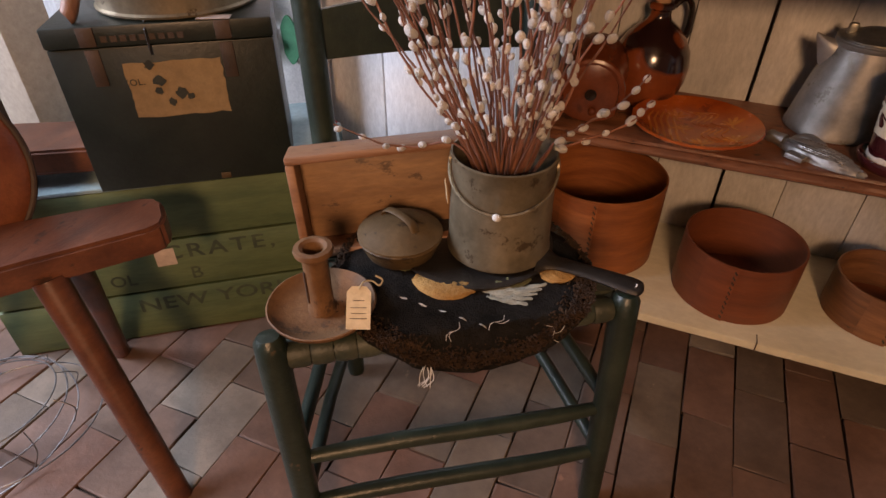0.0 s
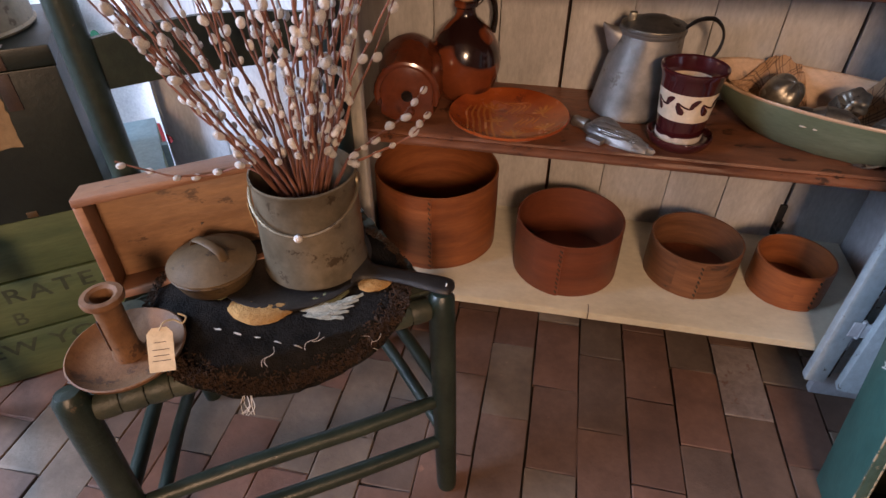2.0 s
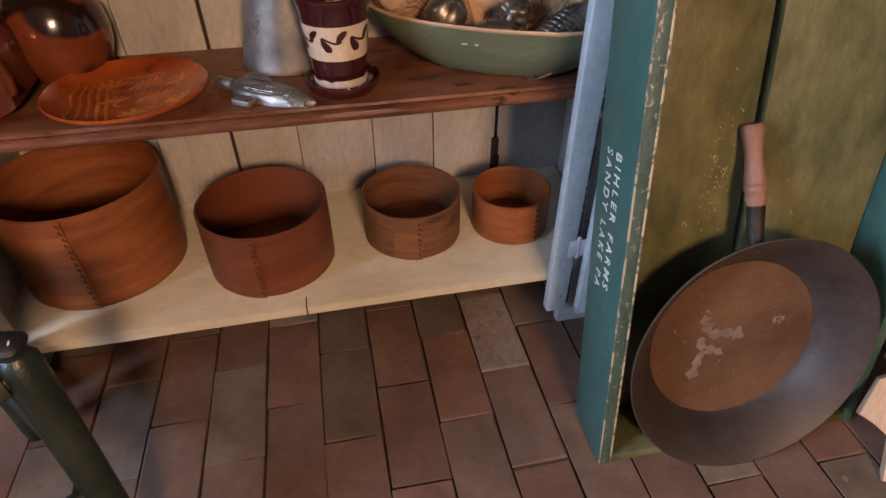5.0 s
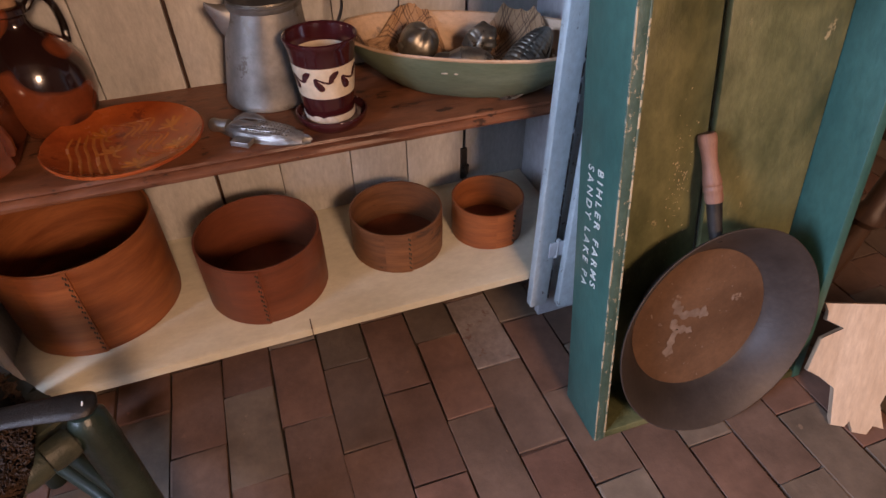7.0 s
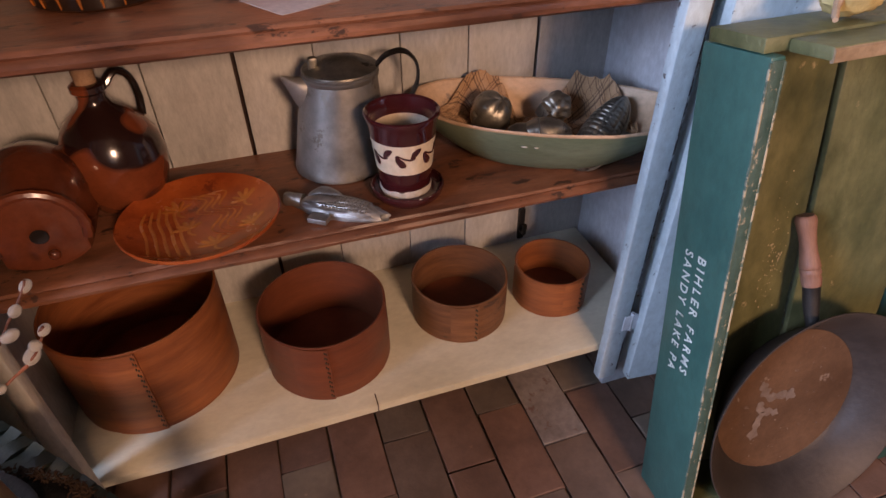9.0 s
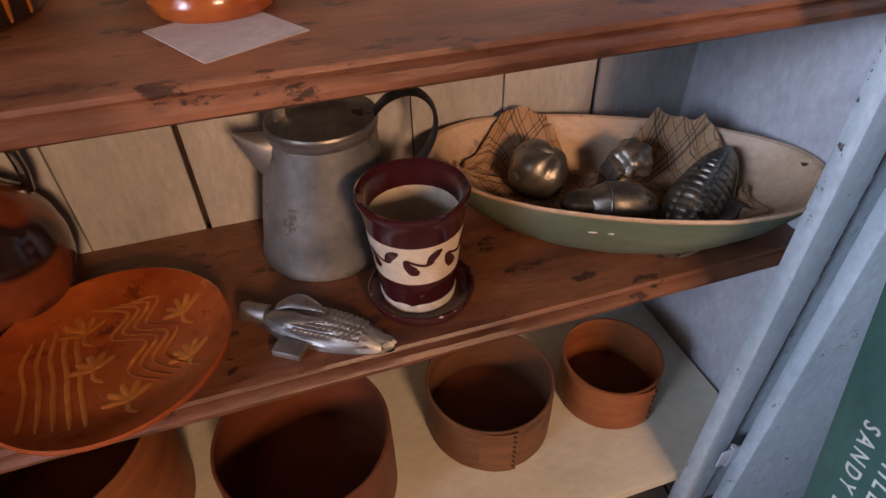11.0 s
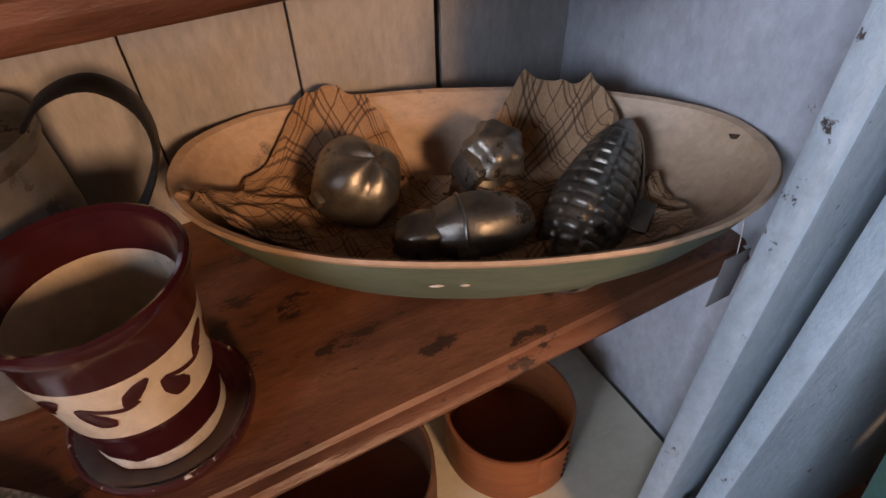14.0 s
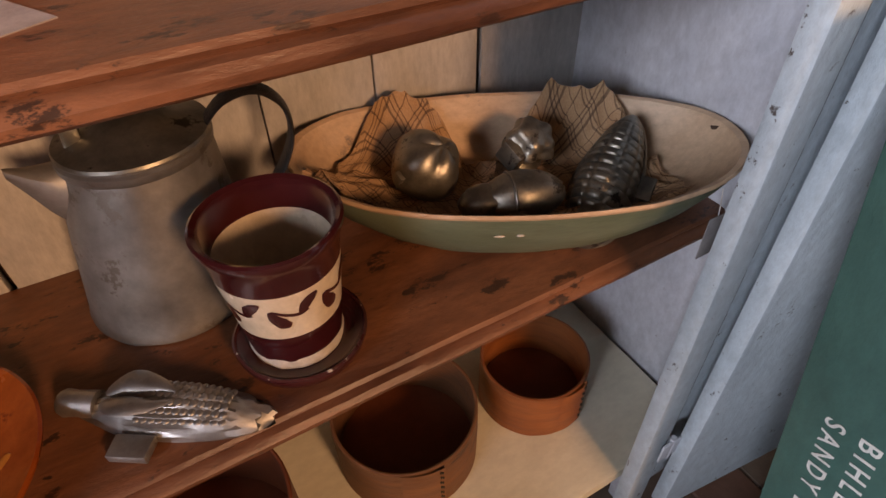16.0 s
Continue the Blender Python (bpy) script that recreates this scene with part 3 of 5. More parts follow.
measure_box(0.600, 1.310, 0.0975, 0.098, PALE_BENT, -88, "paler")
measure_box(0.803, 1.294, 0.0785, 0.090, BENT_WOOD, -66, "smallest")

# ---- second shelf ----
SZ = 0.495
# bird bottle: a lying arched body with a flat pierced face
bird = thing("redware_bird_bottle", "redware bird bottle lying on the shelf, round entrance hole and perch", "bird bottle", Matrix.Translation((-0.034, 1.245, SZ)) @ pose(0, 0, 0, 0, 0, 8))
body = bmesh.new()
rings = []
for y, k in ((0.0, 0.90), (0.002, 0.97), (0.012, 1.0), (0.05, 1.12), (0.10, 1.22), (0.145, 1.12), (0.175, 0.75), (0.186, 0.25)):
    ring = []
    for i in range(32):
        a = 2 * math.pi * i / 32
        x, z = 0.056 * math.sin(a), 0.060 - 0.060 * math.cos(a)
        if z < 0.05:
            x = math.copysign(min(0.054, abs(x) * 1.35), x)
        ring.append(body.verts.new((x * k, y, z * k + (0.07 * (1 - k) if k < 0.98 else 0))))
    rings.append(ring)
for a, b in zip(rings, rings[1:]):
    for i in range(32):
        body.faces.new((a[i], a[(i + 1) % 32], b[(i + 1) % 32], b[i]))
body.faces.new(rings[0])
body.faces.new(rings[-1])
part("body", body, BROWN_RED, bird)
part("rim", tube([(0.058 * math.sin(a), 0.002, 0.060 - 0.061 * math.cos(a)) for a in [radians(70 + 220 * i / 30) for i in range(31)]], [0.0066 + 0.0012 * (i % 2) for i in range(31)], 8), BROWN_RED, bird, "pinched glazed rim")
part("hole", lathe(((0, -0.0005), (0.0105, -0.0005), (0.0115, 0.001), (0.0105, 0.002), (0, 0.0022)), 20), BLACK_GLAZE, bird, "dark entrance hole", pose(0.001, -0.0022, 0.058, 90, 0, 0))
part("perch", blob(0.008, 0.007, 0.008, (0.008, -0.004, 0.026)), BROWN_RED, bird)

jug = thing("brown_jug", "round brown glazed jug with dark splashes and a cork", "jug", Matrix.Translation((0.053, 1.412, SZ)))
part("body", lathe(((0, 0.0), (0.050, 0.0), (0.054, 0.003), (0.066, 0.025), (0.075, 0.055), (0.077, 0.080), (0.072, 0.108), (0.058, 0.135), (0.038, 0.155), (0.024, 0.166), (0.020, 0.176), (0.0205, 0.184), (0.025, 0.188), (0.025, 0.196), (0.021, 0.199), (0.015, 0.199), (0.014, 0.17), (0, 0.168)), 48, wobble=0.01), BROWN_GLAZE, jug)
part("handle", tube(smooth_path(((0.020, 0.010, 0.190), (0.036, 0.02, 0.204), (0.052, 0.028, 0.192), (0.057, 0.03, 0.160), (0.054, 0.028, 0.130))), 0.010, 10, flat=0.6), BLACK_GLAZE, jug)
part("cork", lathe(((0, 0.17), (0.0135, 0.17), (0.0155, 0.222), (0.013, 0.224), (0, 0.224)), 20), CORK, jug)

plate = thing("redware_plate", "orange redware plate with yellow slip trails, leaning a little", "plate", Matrix.Translation((0.166, 1.280, SZ + 0.001)) @ pose(0, 0, 0, 0, 0, 20) @ Matrix.Diagonal((0.95, 0.95, 0.95, 1)))
N = 72
prof = ((0, 0.006), (0.06, 0.0065), (0.085, 0.010), (0.105, 0.018), (0.119, 0.026), (0.124, 0.029), (0.1265, 0.0275), (0.126, 0.0245), (0.105, 0.011), (0.085, 0.003), (0.07, 0.0), (0, 0.0))
dish = lathe(prof, N)
for v in dish.verts:
    r = math.hypot(v.co.x, v.co.y)
    if r > 0.122:
        k = 1 + 0.008 * math.sin(36 * math.atan2(v.co.y, v.co.x))
        v.co.x *= k
        v.co.y *= k
part("dish", dish, PLATE_GLAZE, plate)


def plate_z(x, y):
    r = math.hypot(x, y)
    pts = prof[:6]
    for (r0, z0), (r1, z1) in zip(pts, pts[1:]):
        if r <= r1:
            return z0 + (z1 - z0) * (r - r0) / (r1 - r0) + 0.0002
    return 0.029


def trail(points, width, name="slip_trail"):
    pts = smooth_path([(x, y, 0) for x, y in points], 7)
    pts = [(p.x, p.y, plate_z(p.x, p.y)) for p in pts]
    n = len(pts)
    part(name, tube(pts, [width * (0.5 + 0.5 * min(1, i / 3, (n - 1 - i) / 3)) for i in range(n)], 6, flat=0.25), SLIP, plate)


for k in range(5):
    trail([(-0.098 + 0.013 * k, -0.052 - 0.006 * k), (-0.092 + 0.013 * k, -0.020), (-0.086 + 0.013 * k, 0.010), (-0.082 + 0.013 * k, 0.045), (-0.066 + 0.012 * k, 0.072 + 0.003 * k)], 0.0028)
for k in range(4):
    trail([(0.000 + 0.013 * k, 0.088 - 0.004 * k), (0.030 + 0.012 * k, 0.062), (0.004 + 0.013 * k, 0.034), (0.034 + 0.012 * k, 0.006), (0.006 + 0.013 * k, -0.026), (0.030 + 0.010 * k, -0.060)], 0.0024)
for cx, cy, s in ((-0.018, 0.060, 1.1), (-0.022, 0.000, 1.0), (-0.004, -0.066, 1.1), (0.082, 0.020, 1.0), (0.066, -0.050, 1.0)):
    for a in (-70, -35, 0, 35, 70):
        dx, dy = math.sin(radians(a)) * 0.024 * s, math.cos(radians(a)) * 0.024 * s
        trail([(cx, cy), (cx + dx * 0.6, cy + dy * 0.6), (cx + dx, cy + dy)], 0.0040)
    trail([(cx, cy), (cx - 0.004, cy - 0.012), (cx + 0.003, cy - 0.024)], 0.0026)


def corn_half(length, width, height):
    """The upper half of an ear of corn along x with rows of flat kernels in relief."""
    bm = bmesh.new()
    rows = []
    for i in range(105):
        u = -1 + 2 * i / 104
        k = math.sqrt(max(0.0, 1 - u * u)) * (1 - 0.26 * u)
        row = []
        for j in range(57):
            f = j / 56
            a = math.pi * f
            on = min(1, max(0, (0.86 - abs(u)) * 9))
            kern = min(1, 1.7 * abs(math.sin(5 * math.pi * f))) * min(1, 1.4 * abs(math.sin(math.pi * 8.0 * (u + 1))))
            lift = 1 + 0.070 * kern * on
            row.append(bm.verts.new((length / 2 * u, width / 2 * k * math.cos(a) * lift, height * k * math.sin(a) * lift)))
        rows.append(row)
    for a, b in zip(rows, rows[1:]):
        for j in range(56):
            bm.faces.new((a[j], a[j + 1], b[j + 1], b[j]))
    bmesh.ops.remove_doubles(bm, verts=bm.verts, dist=0.00005)
    return bm


corn = thing("pewter_corn_mould", "pewter mould shaped like an ear of corn with hinge", "mould", pose(0.370, 1.256, SZ, 0, 0, -34))
def husk_shape(d):
    return 1 + 0.05 * math.sin(18 * math.atan2(d.z, d.y))
hb = blob(0.088, 0.026, 0.024, (0, 0, 0.0), husk_shape, 40, 20)
for v in hb.verts:
    v.co.z = max(v.co.z, 0.001)
    if v.co.x < -0.03:
        k = max(0.58, 1 - (-0.03 - v.co.x) * 9)
        v.co.y *= k
        v.co.z = v.co.z * k + 0.006 * (1 - k)
part("husk", hb, PEWTER, corn)
kn = bmesh.new()
for j in range(6):
    for i in range(12):
        x = -0.016 + 0.0062 * i
        a = radians(46 + 17 * j)
        k = math.sqrt(max(0.05, 1 - (x / 0.088) ** 2))
        blob(0.0034, 0.0039, 0.0013, (x, 0.0252 * k * math.cos(a), 0.0245 * k * math.sin(a)), None, 8, 6, kn)
part("kernel_bed", kn, PEWTER, corn)["kind"] = "stuff"
for s in (-1, 1):
    lf = tube(smooth_path(((-0.05, s * 0.004, 0.020), (-0.03, s * 0.012, 0.028), (-0.004, s * 0.010, 0.028), (0.012, s * 0.004, 0.028))), [0.002, 0.004, 0.006, 0.007, 0.008, 0.009, 0.010, 0.010, 0.010, 0.009, 0.008, 0.007, 0.006, 0.005, 0.004, 0.003, 0.002, 0.0015, 0.001], 8, flat=0.35)
    part("leaf", lf, PEWTER, corn)
part("stub", lathe(((0, -0.012), (0.010, -0.012), (0.012, -0.008), (0.011, 0.0), (0.012, 0.02), (0, 0.02)), 16), PEWTER, corn, m=pose(-0.078, 0, 0.010, 0, 90, 0))
part("hinge", box(-0.030, 0.002, -0.046, -0.026, 0.003, 0.012, 0.0012), PEWTER, corn, "flat hinge block")

def lopsided(bm, k=0.10):
    """Lean a turned shape towards +x as it rises, its foot staying flat."""
    for v in bm.verts:
        v.co.x += k * max(0.0, v.co.z)
    return bm


pot = thing("tin_coffee_pot", "dull tin coffee pot with lid, spout and strap handle", "coffee pot", Matrix.Translation((0.406, 1.410, SZ)) @ Matrix.Diagonal((1.04, 1.04, 1.0, 1)))
part("body", lopsided(lathe(((0, 0.002), (0.074, 0.0), (0.0775, 0.002), (0.0780, 0.006), (0.0765, 0.011), (0.0735, 0.05), (0.0685, 0.10), (0.0615, 0.150), (0.0595, 0.160), (0.0612, 0.163), (0.0612, 0.168), (0.0590, 0.170), (0.0590, 0.172), (0.056, 0.172), (0.054, 0.162), (0, 0.160)), 56, wobble=0.012)), POT_TIN, pot)
lid = part("lid", lopsided(lathe(((0, 0.192), (0.010, 0.1914), (0.026, 0.188), (0.030, 0.185), (0.050, 0.178), (0.0600, 0.1760), (0.0612, 0.1735), (0.056, 0.172), (0, 0.172)), 48)), DARK_PEWTER, pot, "darkened tin lid")
part("lug", lopsided(box(-0.050, -0.036, -0.007, 0.007, 0.174, 0.196, 0.003)), DARK_PEWTER, lid, "small folded lid lug")
spout = bmesh.new()
sec = []
for x, top, low, w in ((-0.050, 0.166, 0.098, 0.030), (-0.064, 0.168, 0.112, 0.026), (-0.074, 0.170, 0.128, 0.019), (-0.084, 0.173, 0.150, 0.011), (-0.093, 0.177, 0.168, 0.004)):
    mid, half = (top + low) / 2, (top - low) / 2
    sec.append([spout.verts.new((x, w * math.cos(a) * (0.55 + 0.45 * math.sin(a)), mid + half * math.sin(a))) for a in [2 * math.pi * i / 16 for i in range(16)]])
for a, b in zip(sec, sec[1:]):
    for i in range(16):
        spout.faces.new((a[i], a[(i + 1) % 16], b[(i + 1) % 16], b[i]))
spout.faces.new(sec[-1])
part("spout", lopsided(spout), POT_TIN, pot, m=pose(0, 0, 0, 0, 0, 8))
part("handle", lopsided(tube(smooth_path(((0.050, 0, 0.166), (0.070, 0, 0.190), (0.098, 0, 0.196), (0.120, 0, 0.176), (0.124, 0, 0.142), (0.108, 0, 0.104), (0.086, 0, 0.078), (0.070, 0, 0.070)), 5), 0.0125, 12, flat=0.20)), IRON, pot, "dark strap handle", m=pose(0, 0, 0, 0, 0, -10))

saucer = solid("saucer", lathe(((0, 0.012), (0.040, 0.012), (0.047, 0.012), (0.053, 0.016), (0.0565, 0.020), (0.0595, 0.0205), (0.060, 0.018), (0.057, 0.008), (0.050, 0.0), (0, 0.0)), 48), MAROON, "maroon glazed saucer with chipped rim under the flowerpot", "saucer", Matrix.Translation((0.493, 1.272, SZ)))
part("chipped_rim", lathe(((0.0562, 0.0200), (0.058, 0.0217), (0.0600, 0.0206), (0.058, 0.0198)), 48, wobble=0.02), WORN_MAROON, saucer, "maroon rim with pale chips")

fp = thing("flowerpot", "maroon glazed flowerpot with cream band and painted scrolls", "flowerpot", Matrix.Translation((0.490, 1.275, SZ + 0.0124)) @ Matrix.Diagonal((0.975, 0.975, 1.055, 1)))
H, R0, R1 = 0.126, 0.0415, 0.0570
rad = lambda z: R0 + (R1 - R0) * z / H
part("base_rim", lathe(((0, 0.0), (R0 + 0.001, 0.0), (R0 + 0.002, 0.005), (R0 + 0.0015, 0.012), (R0 - 0.002, 0.0125)), 48, wobble=0.03), CHIPPED, fp, "chipped unglazed foot")
part("lower_band", lathe(((R0 - 0.002, 0.007), (rad(0.008), 0.0075), (rad(0.043), 0.043)), 56), MAROON, fp)
part("cream_band", lathe(((rad(0.043), 0.043), (rad(0.068), 0.068), (rad(0.093), 0.093)), 56), CREAM_GLAZE, fp, "cream glazed band")
part("rim", lathe(((rad(0.093), 0.093), (rad(0.108), 0.108), (R1 + 0.001, 0.119), (R1 + 0.0035, 0.1245), (R1 + 0.0035, 0.128), (R1 + 0.001, 0.1295), (R1 - 0.003, 0.127), (R1 - 0.0055, 0.116), (rad(0.100) - 0.0045, 0.102)), 56), MAROON, fp)
part("inside", lathe(((rad(0.100) - 0.0045, 0.102), (rad(0.05) - 0.005, 0.05), (R0 - 0.005, 0.014), (0, 0.012)), 48), CREAM_GLAZE, fp, "stained unglazed inside")


def scroll(points, widths):
    pts = []
    for u, z in points:
        a = u / 0.048
        k = rad(z) + 0.0004
        pts.append((k * math.cos(a), k * math.sin(a), z))
    sm = smooth_path(pts, 5)
    ws = [widths[min(len(widths) - 1, int(i / 5))] * (1 - (i % 5) / 5) + widths[min(len(widths) - 1, int(i / 5) + 1)] * ((i % 5) / 5) for i in range(len(sm))]
    for i, p in enumerate(sm):
        z = p.z
        k = (rad(z) + 0.0004) / math.hypot(p.x, p.y)
        p.x *= k
        p.y *= k
    bm = tube(sm, ws, 8, flat=0.9)
    for v in bm.verts:
        k0 = math.hypot(v.co.x, v.co.y)
        k1 = rad(v.co.z) + 0.0005 + 0.06 * (k0 - rad(v.co.z))
        v.co.x *= k1 / k0
        v.co.y *= k1 / k0
    return bm


for i in range(7):
    u0 = -0.048 * (math.pi / 2) - 0.022 + 0.0431 * (i - 1)
    bm = scroll([(u0 - 0.001, 0.078), (u0 + 0.001, 0.070), (u0 + 0.006, 0.063), (u0 + 0.012, 0.060)], [0.0022, 0.0056, 0.0074, 0.0030])
    join(bm, scroll([(u0, 0.078), (u0 + 0.010, 0.0725), (u0 + 0.020, 0.070), (u0 + 0.027, 0.073)], [0.0014, 0.0018, 0.0020, 0.0024]))
    join(bm, scroll([(u0 + 0.021, 0.071), (u0 + 0.0255, 0.078), (u0 + 0.031, 0.083), (u0 + 0.036, 0.086)], [0.0020, 0.0058, 0.0050, 0.0012]))
    part("painted_scroll", bm, MAROON, fp, "maroon painted scroll")

# dough bowl with its cloth and moulds
BX, BY, BA = 0.762, 1.322, radians(-28)
bowl = thing("dough_bowl", "long green painted wooden dough bowl with bare inside", "bowl", Matrix.Translation((BX, BY, SZ)) @ pose(0, 0, 0, 0, 0, -28))
BL, BW, BH = 0.240, 0.119, 0.095


def bowl_ring(bm, s, z, lift, n=72):
    ring = []
    for i in range(n):
        a = 2 * math.pi * i / n
        c, sn = math.cos(a), math.sin(a)
        x = BL * s * math.copysign(abs(c) ** 0.86, c)
        y = BW * s * math.copysign(abs(sn) ** 0.95, sn)
        ring.append(bm.verts.new((x, y, z + lift * (abs(c) ** 3) * 0.006 + 0.0012 * noise.noise((x * 30, y * 30, s)))))
    return ring


def bowl_shell(levels):
    bm = bmesh.new()
    rings = [bowl_ring(bm, *lv) for lv in levels]
    for a, b in zip(rings, rings[1:]):
        for i in range(len(a)):
            bm.faces.new((a[i], a[(i + 1) % len(a)], b[(i + 1) % len(a)], b[i]))
    bm.faces.new(rings[-1])
    return bm


part("outside", bowl_shell(((0.985, BH - 0.004, 1), (0.945, BH * 0.80, 0.9), (0.855, BH * 0.54, 0.6), (0.73, BH * 0.30, 0.3), (0.61, BH * 0.12, 0.1), (0.54, BH * 0.04, 0), (0.47, 0.0, 0), (0.25, 0.0, 0))), BOWL_OUT, bowl)
part("inside", bowl_shell(((0.985, BH - 0.004, 1), (0.995, BH - 0.001, 1), (0.985, BH + 0.002, 1), (0.955, BH, 1), (0.910, BH * 0.80, 0.9), (0.815, BH * 0.56, 0.6), (0.68, BH * 0.36, 0.3), (0.54, BH * 0.22, 0), (0.3, BH * 0.17, 0))), BOWL_IN, bowl, "bare worn wooden inside")
part("peg_hole", lathe(((0, 0.0), (0.006, 0.0), (0.0065, -0.002), (0, -0.003)), 14), DARK_WOOD, bowl, m=pose(BL * 0.925, 0.030, BH + 0.001, 0, -35, 0))

for x, w in ((-0.029, 0.006), (-0.009, 0.004)):
    part("paint_chip", blob(w, 0.0012, 0.0014, (0, 0, 0), None, 10, 6), CHIPPED, bowl, "pale paint chip", pose(x, -BW * 0.918, BH * 0.70, 20, 0, 0))


def bowl_floor(x, y):
    s = math.sqrt((x / BL) ** 2 + (y / BW) ** 2)
    return BH * float(np.interp(s, (0, 0.54, 0.68, 0.815, 0.91, 0.955), (0.17, 0.22, 0.36, 0.56, 0.80, 1.0)))


cloth = bmesh.new()
uvl = cloth.loops.layers.uv.new("UVMap")
CN, CM = 90, 60
CLOTH_X = (-0.215, -0.190, -0.165, -0.140, -0.105, -0.075, -0.045, -0.015, 0.015, 0.05, 0.09, 0.125, 0.150, 0.175)
CLOTH_TOP = (-0.04, 0.02, 0.070, 0.100, 0.108, 0.092, 0.058, 0.062, 0.092, 0.108, 0.110, 0.100, 0.060, 0.000)
grid = []
for i in range(CN + 1):
    row = []
    for j in range(CM + 1):
        u, v = i / CN, j / CM
        x = -0.212 + 0.385 * u
        top = min(float(np.interp(x, CLOTH_X, CLOTH_TOP)), 0.935 * BW * math.sqrt(1 - (x / BL) ** 2))
        y0 = -0.092 + 0.035 * (2 * u - 1) ** 2
        y = y0 + (top - y0) * v + 0.006 * noise.noise((u * 7, v * 3, 8)) * (1 - v)
        x += 0.008 * noise.noise((v * 5, u * 3, 2))
        p, q = x * 0.8 + y * 0.6, y * 0.8 - x * 0.6
        fold = (1 - min(1, 2.2 * abs(noise.noise((p * 13, q * 24, 3.3))))) ** 2 * 0.014 + noise.noise((x * 22, y * 22, 7)) * 0.006 + (1 - min(1, 2.6 * abs(noise.noise((q * 34, p * 30, 5.1))))) ** 2 * 0.006 + 0.006
        row.append(cloth.verts.new((x, y, bowl_floor(x, y) + 0.003 + fold)))
    grid.append(row)
for i in range(CN):
    for j in range(CM):
        f = cloth.faces.new((grid[i][j], grid[i + 1][j], grid[i + 1][j + 1], grid[i][j + 1]))
        for lp, (a, b) in zip(f.loops, ((i, j), (i + 1, j), (i + 1, j + 1), (i, j + 1))):
            ux, uy = a / CN * 2.75, b / CM * 1.45
            lp[uvl].uv = (0.80 * ux + 0.60 * uy, 0.80 * uy - 0.60 * ux)
tagged(part("cloth", cloth, PLAID, None, "", Matrix.Translation((BX, BY, SZ)) @ pose(0, 0, 0, 0, 0, -28)), "crumpled brown plaid cloth lying in the bowl", "cloth")


def in_bowl(x, y, up=0.0):
    c, s = math.cos(BA), math.sin(BA)
    return (BX + c * x - s * y, BY + s * x + c * y, SZ + bowl_floor(x, y) + 0.008 + up)


GRP = "moulds in the bowl"
def fruit_shape(d):
    """A squat fruit with five soft shoulders round a pinched crown."""
    phi = math.atan2(d.y, d.x)
    crown = max(0.0, d.z) ** 2
    return 1 + 0.055 * math.cos(4 * phi) * (1 - d.z * d.z) + crown * (0.13 * abs(math.cos(2.0 * phi)) - 0.05) - 0.05 * max(0.0, -d.z)


fruit = thing("round_fruit_mould", "dark pewter fruit mould resting on plaid cloth", "mould", Matrix.Translation(in_bowl(-0.112, 0.022, 0.012)) @ pose(0, 0, 0, 34, 10, 20), GRP)
part("body", blob(0.039, 0.039, 0.038, (0, 0, 0.030), fruit_shape, 56, 28), DARK_PEWTER, fruit)
part("seam", tube([(0.0398 * math.cos(a), 0.0025 * math.sin(3 * a), 0.030 + 0.0385 * math.sin(a)) for a in [2 * math.pi * i / 40 for i in range(41)]], 0.0012, 6), DARK_PEWTER, fruit)
part("lug", box(-0.046, -0.036, -0.006, 0.006, 0.026, 0.036, 0.0015), DARK_PEWTER, fruit)
fl = blob(0.026, 0.026, 0.022, (0, 0, 0.026), lambda d: 1 + 0.13 * math.cos(5 * math.atan2(d.y, d.x)) * (1 - d.z * d.z) + 0.06 * math.cos(9 * d.z), 48, 24)
lathe(((0, 0.0), (0.024, 0.0), (0.026, 0.004), (0.018, 0.010), (0, 0.012)), 24, fl)
box(-0.034, -0.018, -0.014, 0.014, 0.002, 0.030, 0.002, fl)
solid("flower_mould", fl, DARK_PEWTER, "dark pewter flower-shaped mould resting on plaid cloth", "mould", Matrix.Translation(in_bowl(0.014, 0.050, 0.026)) @ pose(0, 0, 0, 30, 0, 15), GRP)
sq = blob(0.050, 0.029, 0.027, (0, 0, 0.026), lambda d: 1 - 0.16 * (d.x < 0) * abs(d.x) + 0.025 * math.cos(6 * math.atan2(d.z, d.y)) + 0.03 * noise.noise(d * 2.2), 40, 22)
squash = thing("squash_mould", "dark pewter squash-shaped mould resting on plaid cloth", "mould", Matrix.Translation(in_bowl(0.000, -0.036, 0.004)) @ pose(0, 0, 0, 0, 0, -18), GRP)
part("body", sq, DARK_PEWTER, squash)
part("neck", blob(0.026, 0.021, 0.019, (-0.038, 0, 0.025), lambda d: 1 + 0.06 * math.cos(5 * math.atan2(d.z, d.y)), 20, 12), DARK_PEWTER, squash)
part("seam", tube([(-0.010, 0.0285 * math.cos(a), 0.026 + 0.0268 * math.sin(a)) for a in [math.pi * i / 16 for i in range(17)]], 0.0016, 6), DARK_PEWTER, squash)
part("clasp", box(-0.018, -0.002, -0.034, -0.024, 0.020, 0.030, 0.0015), DARK_PEWTER, squash)
ear = thing("corn_ear_mould", "dark pewter corn ear mould resting on plaid cloth", "mould", Matrix.Translation(in_bowl(0.106, 0.004, 0.016)) @ pose(0, 0, 0, 0, -32, 30) @ Matrix.Diagonal((1.08, 1.08, 1.1, 1)), GRP)
part("shell", corn_half(0.156, 0.060, 0.040), DARK_PEWTER, ear)
